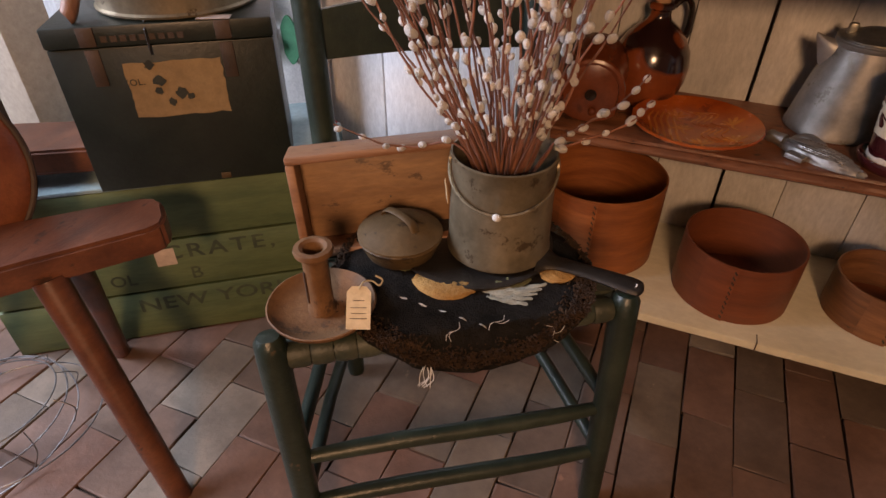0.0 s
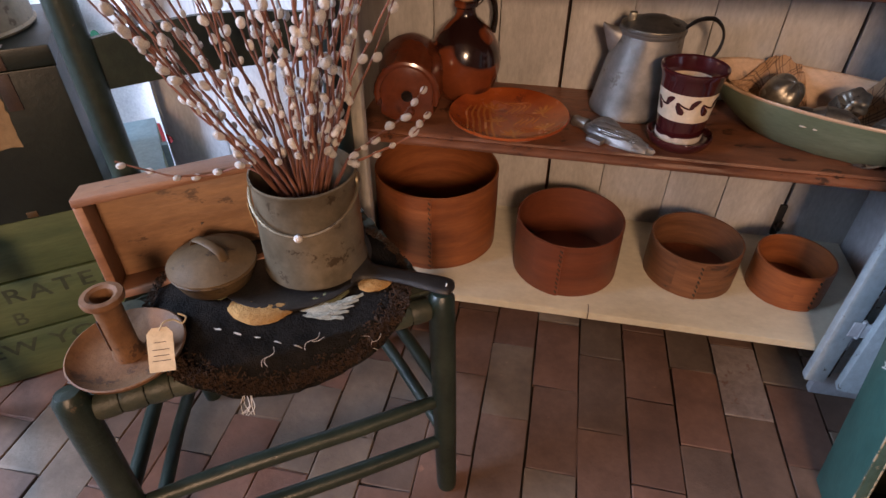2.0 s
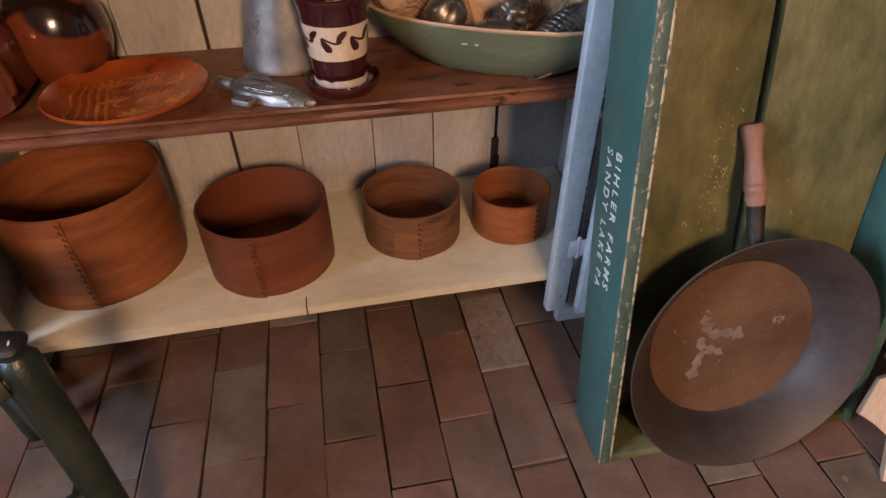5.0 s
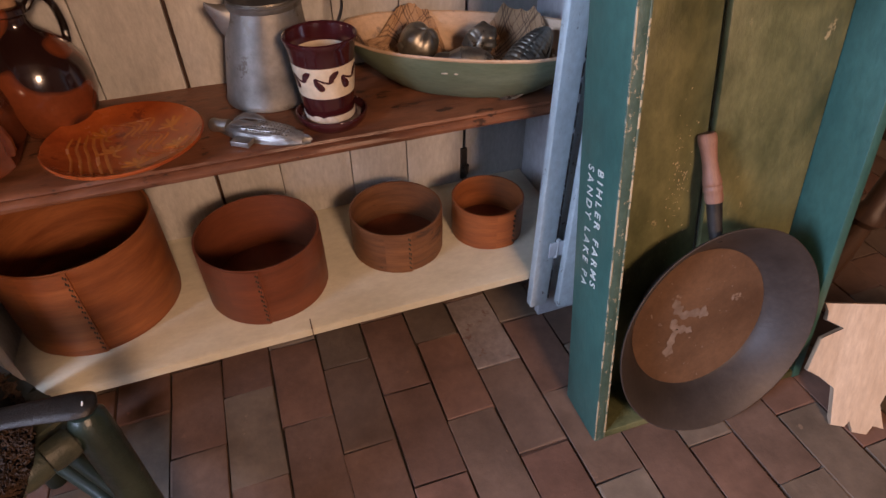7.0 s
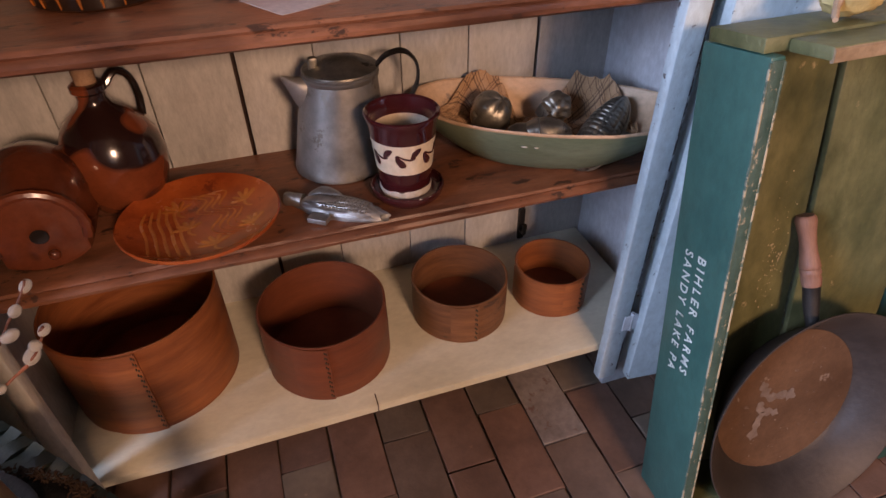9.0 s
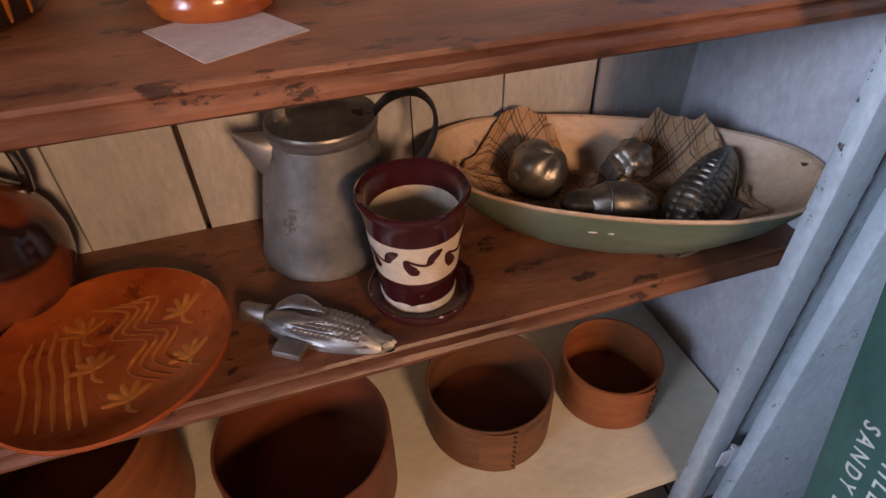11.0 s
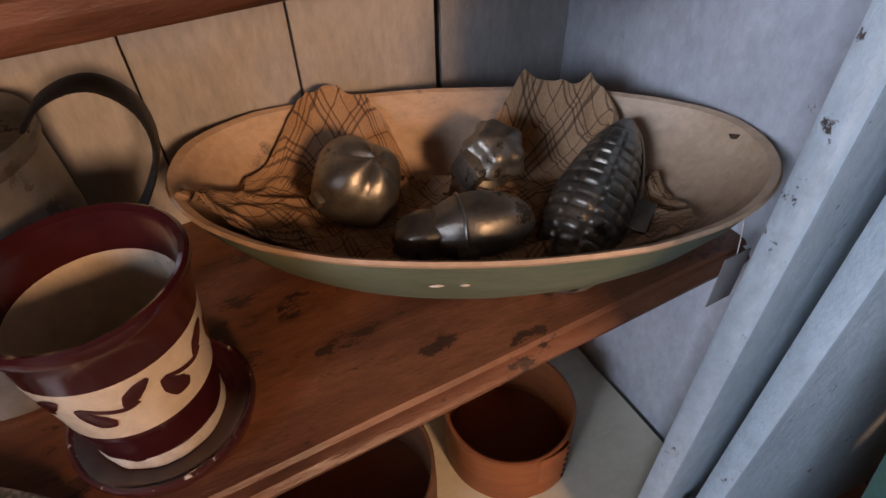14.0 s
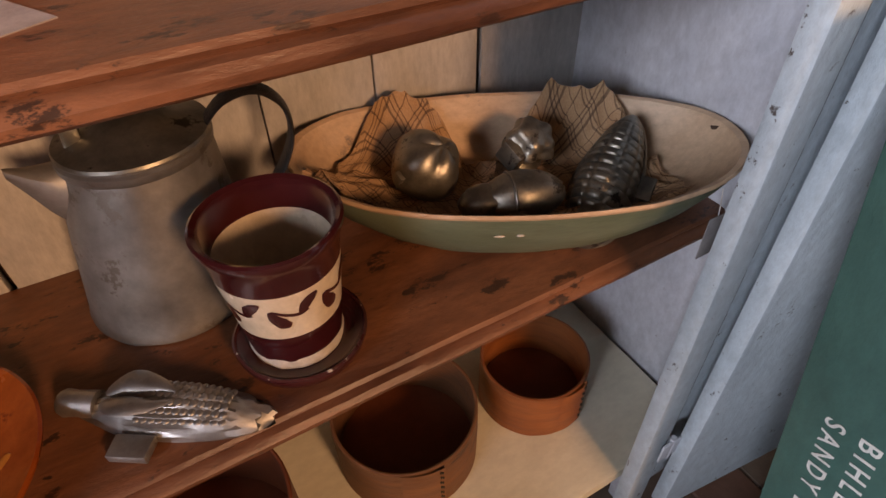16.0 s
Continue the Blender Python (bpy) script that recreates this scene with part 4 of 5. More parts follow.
part("hinge", box(-0.012, 0.014, -0.046, -0.030, -0.003, 0.006, 0.0015), DARK_PEWTER, ear, "square hinge lug")
part("rim", tube([(0.074 * math.cos(a), 0.033 * math.sin(a) * (1 - 0.28 * math.cos(a)), 0.0) for a in [2 * math.pi * i / 40 for i in range(41)]], 0.003, 6), DARK_PEWTER, ear)
gt = thing("shelf_tag", "small grey price tag hanging from the bowl by string", "tag", Matrix.Translation((0.924, 1.176, 0.0)))
part("card", box(-0.0145, 0.0145, -0.0006, 0.0006, 0.474, 0.530, 0.0004), GREY_TAG, gt)
part("string", tube(smooth_path(((0, 0.0, 0.524), (0.002, 0.004, 0.540), (0.004, 0.009, 0.558))), 0.0006, 5), THREAD, gt)

# ---- third shelf ----
S3 = 0.807
ck = thing("dark_crock", "black glazed crock with yellow drips near its foot", "crock", Matrix.Translation((0.115, 1.415, S3)))
part("body", lathe(((0, 0), (0.080, 0), (0.086, 0.004), (0.095, 0.06), (0.097, 0.15), (0.090, 0.19), (0.086, 0.19), (0.088, 0.15), (0.085, 0.02), (0, 0.015)), 48), BLACK_GLAZE, ck)
for i in range(9):
    a = radians(-150 + 17 * i)
    part("drip", tube([(k * math.cos(a), k * math.sin(a), z) for k, z in ((0.0862, 0.006), (0.0885, 0.020 + 0.004 * (i % 3)), (0.0905, 0.034))], (0.003, 0.006, 0.002), 8, flat=0.4), SLIP, ck, "yellow drip")
oj = thing("orange_mug", "orange redware mug with loop handle on a paper note", "mug", Matrix.Translation((0.347, 1.372, S3 + 0.001)))
part("body", lathe(((0, 0), (0.050, 0), (0.053, 0.003), (0.055, 0.012), (0.052, 0.018), (0.056, 0.06), (0.054, 0.11), (0.050, 0.11), (0.050, 0.02), (0, 0.015)), 40), REDWARE, oj)
part("handle", tube(smooth_path(((0.052, 0, 0.09), (0.085, 0, 0.085), (0.085, 0, 0.035), (0.055, 0, 0.018))), 0.006, 8, flat=0.6), SLIP, oj)
solid("paper_note", box(-0.045, 0.045, -0.055, 0.045, 0, 0.0008, 0), WHITE_TAG, "folded pinkish paper note under the mug", "note", pose(0.350, 1.305, S3, 0, 0, 28))

# ---- green box standing on end, with the pan ----
gb = thing("green_box", "green painted wooden box standing on end with white stencil", "box", Matrix.Translation((0.825, 0.812, 0.0)) @ pose(0, 0, 0, 0, 0, -2) @ pose(0, 0, 0, -8.8, 0, 0) @ pose(0, 0, 0, 0, -1.3, 0))
GW, GD, GH = 0.464, 0.110, 0.808
side = part("side_board", box(0, 0.020, 0, GD, 0.0, GH, 0.0025), TEAL_PAINT, gb, "teal green side board with white stencilled lettering")
part("side_board", box(GW - 0.02, GW, 0, GD, 0.0, GH, 0.0025), TEAL_PAINT, gb)
part("worn_edge", box(0.0015, 0.0185, -0.0010, 0.001, 0.004, GH - 0.004, 0.0005), CHIPPED_EDGE, gb, "chipped worn front edge")
part("corner_wear", box(-0.0008, 0.0018, -0.0014, 0.0016, 0.006, GH - 0.006, 0.0006), WORN_CORNER, gb, "pale worn corner")
part("corner_wear", box(0.0172, 0.0206, -0.0014, 0.0012, 0.006, GH - 0.006, 0.0006), WORN_CORNER, gb, "pale worn corner")
for x0, x1 in ((0.021, 0.222), (0.236, GW - 0.021)):
    board = box(x0, x1, GD - 0.016, GD - 0.001, 0.022, GH, 0.002)
    for v in board.verts:
        if 0.1 < v.co.x < 0.35:
            v.co.x += 0.022 * (1 - 2 * v.co.z / GH)
    part("back_board", board, OLIVE_PAINT, gb, "olive green board rubbed down to bare wood")
part("end_board", box(0.021, GW - 0.021, 0.0, GD - 0.001, 0.003, 0.020, 0.002), OLIVE_PAINT, gb)
part("end_board", box(0.0, GW, 0.012, GD - 0.008, GH + 0.001, GH + 0.018, 0.002), OLIVE_PAINT, gb)
part("lip", box(0.030, GW - 0.001, -0.046, 0.011, GH + 0.0, GH + 0.015, 0.003), OLIVE_PAINT, gb, "overhanging end board")
part("lip_edge", moulded(0.031, GW - 0.002, ((-0.0475, GH - 0.001), (-0.0475, GH + 0.011), (-0.044, GH + 0.0145), (-0.042, GH - 0.002))), BARE_EDGE, gb, "bare worn front of the lip")
fleck = bmesh.new()
random.seed(21)
for k in range(75):
    s = random.uniform(0.0005, 0.0014)
    blob(s, 0.0003, s * random.uniform(0.8, 2.0), (random.gauss(0.172, 0.011), GD - 0.0163, random.gauss(0.46, 0.060)), None, 6, 4, fleck)
part("paint_fleck", fleck, STRING, gb, "pale yellow paint splashes")["kind"] = "stuff"
for text, yy, zz, long in (("BIHLER FARMS", 0.049, 0.429, 0.207), ("SANDY LAKE PA", 0.0755, 0.4215, 0.218)):
    words(text, 0.0225, STENCIL_WHITE, "stencil", side, Matrix(((0, 0, -1, -0.0006), (0, -1, 0, yy), (-1, 0, 0, zz), (0, 0, 0, 1))), "white stencilled lettering", spread=1.5, fit_to=long)

pan = thing("iron_frying_pan", "rusty iron pan with turned wooden handle leaning in the box", "pan", Matrix.Translation((1.051, 0.822, 0.197)) @ pose(0, 0, 0, 0, 0, -2.3) @ pose(0, 0, 0, 74, 0, 0) @ pose(0, 0, 0, 0, 0, 5.5))
part("wall", lathe(((0.139, -0.063), (0.1450, -0.058), (0.1500, -0.050), (0.178, -0.018), (0.196, -0.002), (0.2005, 0.0010), (0.2025, 0.0005), (0.2020, -0.002), (0.178, -0.023), (0.150, -0.058), (0.144, -0.065), (0, -0.066)), 80, wobble=0.006), PAN_IRON, pan, "dark sloping pan wall")
part("bottom", lathe(((0, -0.0625), (0.08, -0.0625), (0.134, -0.0620), (0.1395, -0.0612), (0.1405, -0.062), (0, -0.064)), 64), PAN_RUST, pan, "rusty brown pan bottom with pale scratches")
for pts, w in ((((-0.050, 0.060), (-0.046, 0.040), (-0.036, 0.022), (-0.014, 0.018), (0.006, 0.012), (0.018, 0.002)), 0.0125), (((-0.050, 0.018), (-0.056, 0.004), (-0.046, -0.006), (-0.056, -0.018), (-0.064, -0.040), (-0.072, -0.060)), 0.0120), (((-0.046, -0.008), (-0.030, -0.012), (-0.016, -0.022)), 0.009), (((-0.086, 0.020), (-0.078, 0.014)), 0.005), (((-0.100, 0.046), (-0.098, 0.036)), 0.004)):
    sm = smooth_path([(x, y, -0.0617) for x, y in pts], 8)
    part("scrape_mark", tube(sm, [w * (0.35 + 1.2 * abs(noise.noise((p.x * 70, p.y * 70, 4)))) * min(1, 0.25 + min(i, len(sm) - 1 - i) / 5) for i, p in enumerate(sm)], 8, flat=0.04), SCRAPED, pan, "pale scraped patch")
speck = bmesh.new()
random.seed(31)
for k in range(46):
    a, r = random.uniform(0, 6.283), 0.132 * math.sqrt(random.random())
    w = random.uniform(0.0006, 0.0018)
    blob(w, w * random.uniform(0.6, 1.3), 0.0004, (r * math.cos(a), r * math.sin(a), -0.0618), None, 6, 4, speck)
part("speck", speck, SCRAPED, pan, "small pale specks")["kind"] = "stuff"
hm = Matrix.Translation((0, 0.246, -0.032)) @ pose(0, 0, 0, -101, 0, 0)
part("handle", lathe(((0, 0.112), (0.012, 0.112), (0.0145, 0.108), (0.0150, 0.102), (0.0128, 0.085), (0.0118, 0.066), (0.0128, 0.050), (0.0146, 0.036), (0.0152, 0.031), (0.0138, 0.028), (0.0150, 0.024), (0.0152, 0.020), (0.0138, 0.017), (0.0148, 0.010), (0.0135, 0.0), (0, 0.0)), 24), HANDLE_WOOD, pan, "turned wooden handle", hm)
part("socket", tube(((0, 0.178, -0.024), (0, 0.205, -0.029), (0, 0.250, -0.0325)), (0.010, 0.0115, 0.0128), 14), IRON, pan, "iron handle socket")

gd = thing("gourd", "small warty yellow gourd with a twig on the box top", "gourd", pose(0.950, 0.985, 0.846, 0, 0, 20))
part("skin", blob(0.042, 0.034, 0.030, (0, 0, 0), lambda d: 1 + 0.16 * noise.noise((d.x * 4, d.y * 4, d.z * 4)), 32, 20), GOURD, gd)
part("stem", tube(smooth_path(((-0.036, -0.004, -0.004), (-0.055, -0.010, -0.012), (-0.075, -0.020, -0.018))), [0.006, 0.005, 0.005, 0.005, 0.005, 0.004, 0.004, 0.004, 0.004, 0.004, 0.004, 0.003, 0.003], 8), PLANK_WOOD, gd)

outline = ((0.000, 0.000), (0.025, 0.003), (0.029, 0.021), (0.037, -0.003), (0.062, 0.000), (0.066, 0.020), (0.086, 0.018), (0.068, 0.061), (0.072, 0.081), (0.090, 0.095), (0.268, 0.097), (0.283, 0.012), (0.368, 0.010), (0.378, 0.200), (0.308, 0.249), (0.032, 0.245), (-0.031, 0.229), (-0.061, 0.223), (-0.049, 0.209), (-0.051, 0.191), (-0.016, 0.185), (-0.051, 0.156), (-0.060, 0.089), (-0.034, 0.084), (-0.008, 0.070))
solid("wooden_cutout", plate_of(outline, 0.020, bevel=0.0012), PLANK_WOOD, "pale wooden animal cut-out with notched edges leaning on bricks", "cut-out", pose(1.260, 0.691, 0.004, 0, 0, -40.4) @ pose(0, 0, 0, -38, 0, 0))
post = thing("turned_post", "dark turned wooden post leaning behind the cut-out", "post", Matrix.Translation((1.50, 0.98, 0.0)) @ pose(0, 0, 0, 0, 14, 0))
part("shaft", lathe(((0, 0), (0.024, 0), (0.026, 0.1), (0.022, 0.2), (0.034, 0.215), (0.034, 0.235), (0.026, 0.25), (0.030, 0.42), (0.018, 0.5), (0, 0.5)), 24), DARK_WOOD, post)
part("cap", lathe(((0, 0.5), (0.022, 0.5), (0.024, 0.52), (0.012, 0.535), (0, 0.535)), 20), PEWTER, post)

# ---- chair and what stands on it ----
CX, CY, CA = -0.176, 0.820, 34.5
CM4 = Matrix.Translation((CX, CY, 0)) @ pose(0, 0, 0, 0, 0, CA)
chair = thing("ladderback_chair", "worn dark green ladderback chair with woven splint seat", "chair", CM4)
fx, fy, rl, rr_, ry = 0.247, -0.165, -0.145, 0.198, 0.165


def leg(x0, y0, x1, y1, z1, r, head):
    pts = [(x0 + (x1 - x0) * k, y0 + (y1 - y0) * k, z1 * k) for k in (0, 0.03, 0.3, 0.6, 0.9, 0.975, 0.995, 1.0)]
    return tube(pts, [r * 0.8, r * 0.88, r * 0.95, r, r * 1.02, r * head, r * 0.7, r * 0.2], 18)


part("front_leg", leg(-fx + 0.01, fy - 0.055, -fx, fy, 0.453, 0.0210, 0.98), CHAIR_GREEN, chair)
part("front_leg", leg(fx - 0.012, fy - 0.055, fx, fy, 0.440, 0.0205, 0.98), CHAIR_GREEN, chair)
part("back_post", leg(rl, ry, rl - 0.01, ry + 0.03, 1.02, 0.021, 0.95), CHAIR_GREEN, chair)
part("back_post", leg(rr_, ry, rr_ + 0.005, ry + 0.03, 1.02, 0.021, 0.95), CHAIR_GREEN, chair)
for z, dy in ((0.222, -0.026), (0.128, -0.040)):
    part("front_rung", tube([(-fx + 0.006 + 2 * (fx - 0.006) * k / 6, fy + dy, z + 0.004 * math.sin(k)) for k in range(7)], [0.010, 0.0125, 0.0135, 0.0135, 0.0135, 0.0125, 0.010], 12), CHAIR_GREEN, chair)
for sx, bx in ((-1, rl), (1, rr_)):
    for z in (0.235, 0.120):
        part("side_rung", tube(((sx * (fx - 0.004), fy - 0.025, z), (sx * fx * 0.5 + bx * 0.5, 0, z), (bx, ry, z)), 0.0115, 12), CHAIR_GREEN, chair)
part("back_rung", tube(((rl, ry, 0.17), (rr_, ry, 0.17)), 0.011, 12), CHAIR_GREEN, chair)
for z in (0.715,):
    sl = bmesh.new()
    rows = []
    for i in range(15):
        k = i / 14
        x = rl + (rr_ - rl) * k
        y = ry + 0.024 + 0.020 * math.sin(math.pi * k)
        top = 0.036 + 0.012 * math.sin(math.pi * k)
        rows.append([sl.verts.new((x, y + d, z + h)) for d, h in ((-0.005, -0.036), (-0.005, top), (0.005, top), (0.005, -0.036))])
    for a, b in zip(rows, rows[1:]):
        for k in range(4):
            sl.faces.new((a[k], a[(k + 1) % 4], b[(k + 1) % 4], b[k]))
    part("slat", sl, CHAIR_GREEN, chair)
SN = 15
for r in range(SN):
    seat = bmesh.new()
    rows = []
    for c in range(31):
        u = c / 30
        z = 0.425 + (0.0028 if ((int(u * 15) + r) % 2) else -0.0018)
        pr = []
        for k in (r / SN, (r + 0.93) / SN):
            xl, xr = -fx + (rl + fx) * k, fx + (rr_ - fx) * k
            pr.append(seat.verts.new((xl + (xr - xl) * u, fy + (ry - fy) * k, z)))
        pr.append(seat.verts.new(pr[1].co - Vector((0, 0, 0.006))))
        pr.append(seat.verts.new(pr[0].co - Vector((0, 0, 0.006))))
        rows.append(pr)
    for a, b in zip(rows, rows[1:]):
        for k in range(4):
            seat.faces.new((a[k], a[(k + 1) % 4], b[(k + 1) % 4], b[k]))
    part("seat_splint", seat, SPLINT, chair)
for c in range(15):
    u0 = (c + 0.05) / 15
    part("seat_wrap", tube([(-fx + 0.02 + 2 * (fx - 0.02) * (u0 + 0.028), fy + 0.016 * math.sin(a) * -1, 0.412 + 0.018 * math.cos(a)) for a in [radians(20 * k) for k in range(-1, 13)]], 0.0145, 6, flat=0.12), SPLINT, chair)
part("seat_rail", tube(((-fx, fy, 0.412), (fx, fy, 0.412)), 0.013, 12), CHAIR_GREEN, chair)
part("seat_rail", tube(((rl, ry, 0.412), (rr_, ry, 0.412)), 0.012, 12), CHAIR_GREEN, chair)

# round hooked mat draped over the front of the seat
MX, MY, MR = -0.111, 0.776, 0.190
front = Vector((math.sin(radians(CA)), -math.cos(radians(CA)), 0))


def mat_point(x, y, lift):
    w = Vector((x, y, 0))
    along = w.dot(front)
    edge = 0.120
    drop = max(0.0, along - edge)
    z = 0.433 + 0.003 * noise.noise((x * 22, y * 22, 3))
    back = along - drop + drop * 0.30
    p = w + front * (back - along)
    z -= drop * 0.80
    return (MX + p.x, MY + p.y, z + lift)


mat_th = thing("hooked_mat", "frayed round black hooked mat with faded flowers on the chair", "mat")
mt = bmesh.new()
tops = []
for i in range(25):
    r = MR * i / 24 * 1.0
    ring = []
    for k in range(96):
        a = 2 * math.pi * k / 96
        rr2 = r * (1 + 0.02 * noise.noise((math.cos(a) * 3, math.sin(a) * 3, 1)))
        lift = 0.012 + 0.004 * noise.noise((rr2 * math.cos(a) * 130, rr2 * math.sin(a) * 130, 2)) - 0.009 * (i / 24) ** 8
        ring.append(mt.verts.new(mat_point(rr2 * math.cos(a), rr2 * math.sin(a), lift)))
    tops.append(ring)
for a, b in zip(tops[1:], tops[2:]):
    for k in range(96):
        mt.faces.new((a[k], a[(k + 1) % 96], b[(k + 1) % 96], b[k]))
mt.faces.new(tops[1])
for v in tops[0]:
    mt.verts.remove(v)
part("wool_face", mt, RUG_BLACK, mat_th, "black wool pile")
edge = bmesh.new()
random.seed(4)
for k in range(5200):
    a = random.uniform(0, 2 * math.pi)
    r = MR * random.uniform(0.87, 1.01) if random.random() < 0.88 else MR * random.uniform(0.78, 0.95)
    if Vector((math.cos(a), math.sin(a), 0)).dot(front) < 0.25 and r < MR * 0.95:
        continue
    p = Vector(mat_point(r * math.cos(a), r * math.sin(a), 0.011))
    d = Vector((random.uniform(-1, 1), random.uniform(-1, 1), random.uniform(0.0, 1.0))) * 0.006
    tube((p, p + d * 0.6, p + d + Vector((0, 0, -0.002))), (0.0014, 0.0011, 0.0005), 4, edge)
fz = part("frayed_border", edge, RUG_BROWN, mat_th, "frayed brown burlap border")
fz["kind"] = "stuff"


def motif(points, w, m, name, label):
    pts = [mat_point(x, y, 0.0135) for x, y in points]
    sm = smooth_path(pts, 6)
    n = len(sm)
    bm = tube(sm, [w * math.sin(math.pi * (0.12 + 0.76 * i / (n - 1))) for i in range(n)], 12, flat=0.35)
    for v in bm.verts:
        v.co += Vector((0, 0, 0.003 * noise.noise(v.co * 150)))
    part(name, bm, m, mat_th, label)


def on_mat(px, py):
    """Mat-plane place from a world place."""
    return (px - MX - 0.018, py - MY + 0.030)


motif([on_mat(-0.148, 0.698), on_mat(-0.118, 0.690), on_mat(-0.088, 0.690), on_mat(-0.060, 0.716)], 0.021, RUG_GOLD, "gold_motif", "gold wool leaf motif")
motif([on_mat(-0.048, 0.724), on_mat(-0.020, 0.738), on_mat(0.005, 0.762)], 0.014, RUG_SAGE, "sage_motif", "sage wool leaf motif")
motif([on_mat(-0.052, 0.712), on_mat(-0.020, 0.720), on_mat(0.012, 0.735)], 0.011, RUG_PALE, "pale_motif", "pale wool leaf motif")
motif([on_mat(0.018, 0.772), on_mat(0.038, 0.785), on_mat(0.060, 0.80)], 0.019, RUG_GOLD, "gold_motif", "gold wool flower motif")
motif([on_mat(-0.225, 0.735), on_mat(-0.190, 0.725), on_mat(-0.165, 0.712)], 0.016, RUG_SAGE, "sage_motif", "sage wool leaf motif")
for k in range(5):
    motif([on_mat(-0.040 + 0.004 * k, 0.700 + 0.005 * k), on_mat(-0.010 + 0.004 * k, 0.702 + 0.009 * k), on_mat(0.018 + 0.003 * k, 0.706 + 0.013 * k)], 0.0045, RUG_PALE, "pale_leaf_blade", "pale wool leaf blade")
for k in range(5):
    motif([on_mat(-0.150 + 0.030 * k, 0.652 - 0.002 * k), on_mat(-0.138 + 0.030 * k, 0.651 - 0.002 * k)], 0.0013, THREAD, "stitch", "white thread stitch")
for k, (x, y) in enumerate(((-0.010, 0.655), (0.075, 0.672), (-0.055, 0.618))):
    th = bmesh.new()
    for j in range(3):
        a = random.uniform(0, 6.28)
        c = on_mat(x, y)
        pts = [mat_point(c[0] + 0.018 * s * math.cos(a + s), c[1] + 0.018 * s * math.sin(a + s), 0.016) for s in (0, 0.3, 0.6, 1.0)]
        tube(smooth_path(pts, 3), 0.0004, 4, th)
    part("loose_thread", th, THREAD, mat_th, "loose white thread")
th = bmesh.new()
tuft = Vector(mat_point(0.189 * math.cos(radians(-80)), 0.189 * math.sin(radians(-80)), 0.004))
for j in range(7):
    a = tuft + Vector((random.uniform(-0.008, 0.008), random.uniform(-0.003, 0.003), 0.004))
    tube(smooth_path((a, a + Vector((random.uniform(-0.006, 0.006), -0.006, -0.012)), a + Vector((random.uniform(-0.014, 0.014), -0.006, -0.034))), 3), 0.0006, 4, th)
part("loose_thread", th, THREAD, mat_th, "hanging tuft of white thread")

MZ = 0.447
sk = thing("iron_griddle", "black cast iron griddle with long handle lying on the mat", "griddle", Matrix.Translation((-0.118, 0.844, MZ)) @ pose(0, 0, 0, 0, 0, -5.5))
part("plate", lathe(((0, 0.004), (0.108, 0.004), (0.116, 0.007), (0.121, 0.006), (0.119, 0.0), (0, 0.0)), 56), IRON, sk)
part("handle", tube(smooth_path(((0.112, 0.0, 0.004), (0.146, 0.000, 0.008), (0.20, -0.001, 0.010), (0.246, -0.002, 0.009), (0.261, -0.002, 0.008))), [0.036, 0.030, 0.024, 0.0195, 0.016, 0.0155, 0.015, 0.0145, 0.0145, 0.0145, 0.0145, 0.015, 0.0155, 0.016, 0.0165, 0.017, 0.0175, 0.018, 0.0175, 0.017, 0.016, 0.0145, 0.012, 0.008, 0.003], 14, flat=0.42), IRON, sk)
part("string", tube(smooth_path(((0.247, -0.002, 0.012), (0.251, -0.006, 0.018), (0.249, -0.010, 0.012))), 0.0009, 5), THREAD, sk)

pail = thing("tin_pail", "dull tin pail with wire bail holding pussy willow", "pail", Matrix.Translation((-0.080, 0.845, MZ + 0.0075)))
part("body", lathe(((0, 0.002), (0.074, 0.0), (0.078, 0.002), (0.0785, 0.006), (0.0765, 0.010), (0.0745, 0.08), (0.0725, 0.150), (0.0745, 0.153), (0.0745, 0.157), (0.072, 0.158), (0.0705, 0.153), (0.073, 0.02), (0, 0.008)), 64, wobble=0.006), TIN, pail)
bail = [(0.0755 * math.cos(a), -0.079 * math.sin(a) - 0.004, 0.138 - 0.036 * math.sin(a)) for a in [math.pi * i / 28 for i in range(29)]]
part("bail", tube(bail, 0.0024, 8), TIN, pail, "wire bail handle", pose(0, 0, 0, 0, 0, 14))
for a in (14, 194):
    part("ear", lathe(((0, 0), (0.011, 0), (0.011, 0.003), (0, 0.005)), 16), TIN, pail, m=pose(0, 0, 0, 0, 0, a) @ Matrix.Translation((0.073, 0, 0.140)) @ pose(0, 0, 0, 0, 90, 0))
part("bead", blob(0.0062, 0.0055, 0.0052), CATKIN, pail, "white bead at the middle of the bail", pose(0.0195, -0.0835, 0.102))
tg = part("tag", plate_of(((-0.008, 0), (0.008, 0), (0.008, 0.03), (0.0, 0.042), (-0.008, 0.03)), 0.001), PAPER_TAG, pail, "brown paper tag", pose(-0.074, -0.028, 0.075, 6, 10, -60))

# pussy willow
willow = thing("pussy_willow", "bundle of pussy willow twigs with pale furry catkins", "branches", Matrix.Translation((-0.080, 0.845, MZ + 0.02)))
random.seed(11)
fur = []
for s in range(8):
    fur.append(finish(blob(1, 0.95, random.uniform(1.15, 1.5), (0, 0, 0), lambda d: 1 - 0.12 * d.z + 0.05 * noise.noise(d * 2 + Vector((s, 0, 0))), 10, 8), CATKIN, "catkin", True))
twigs = []
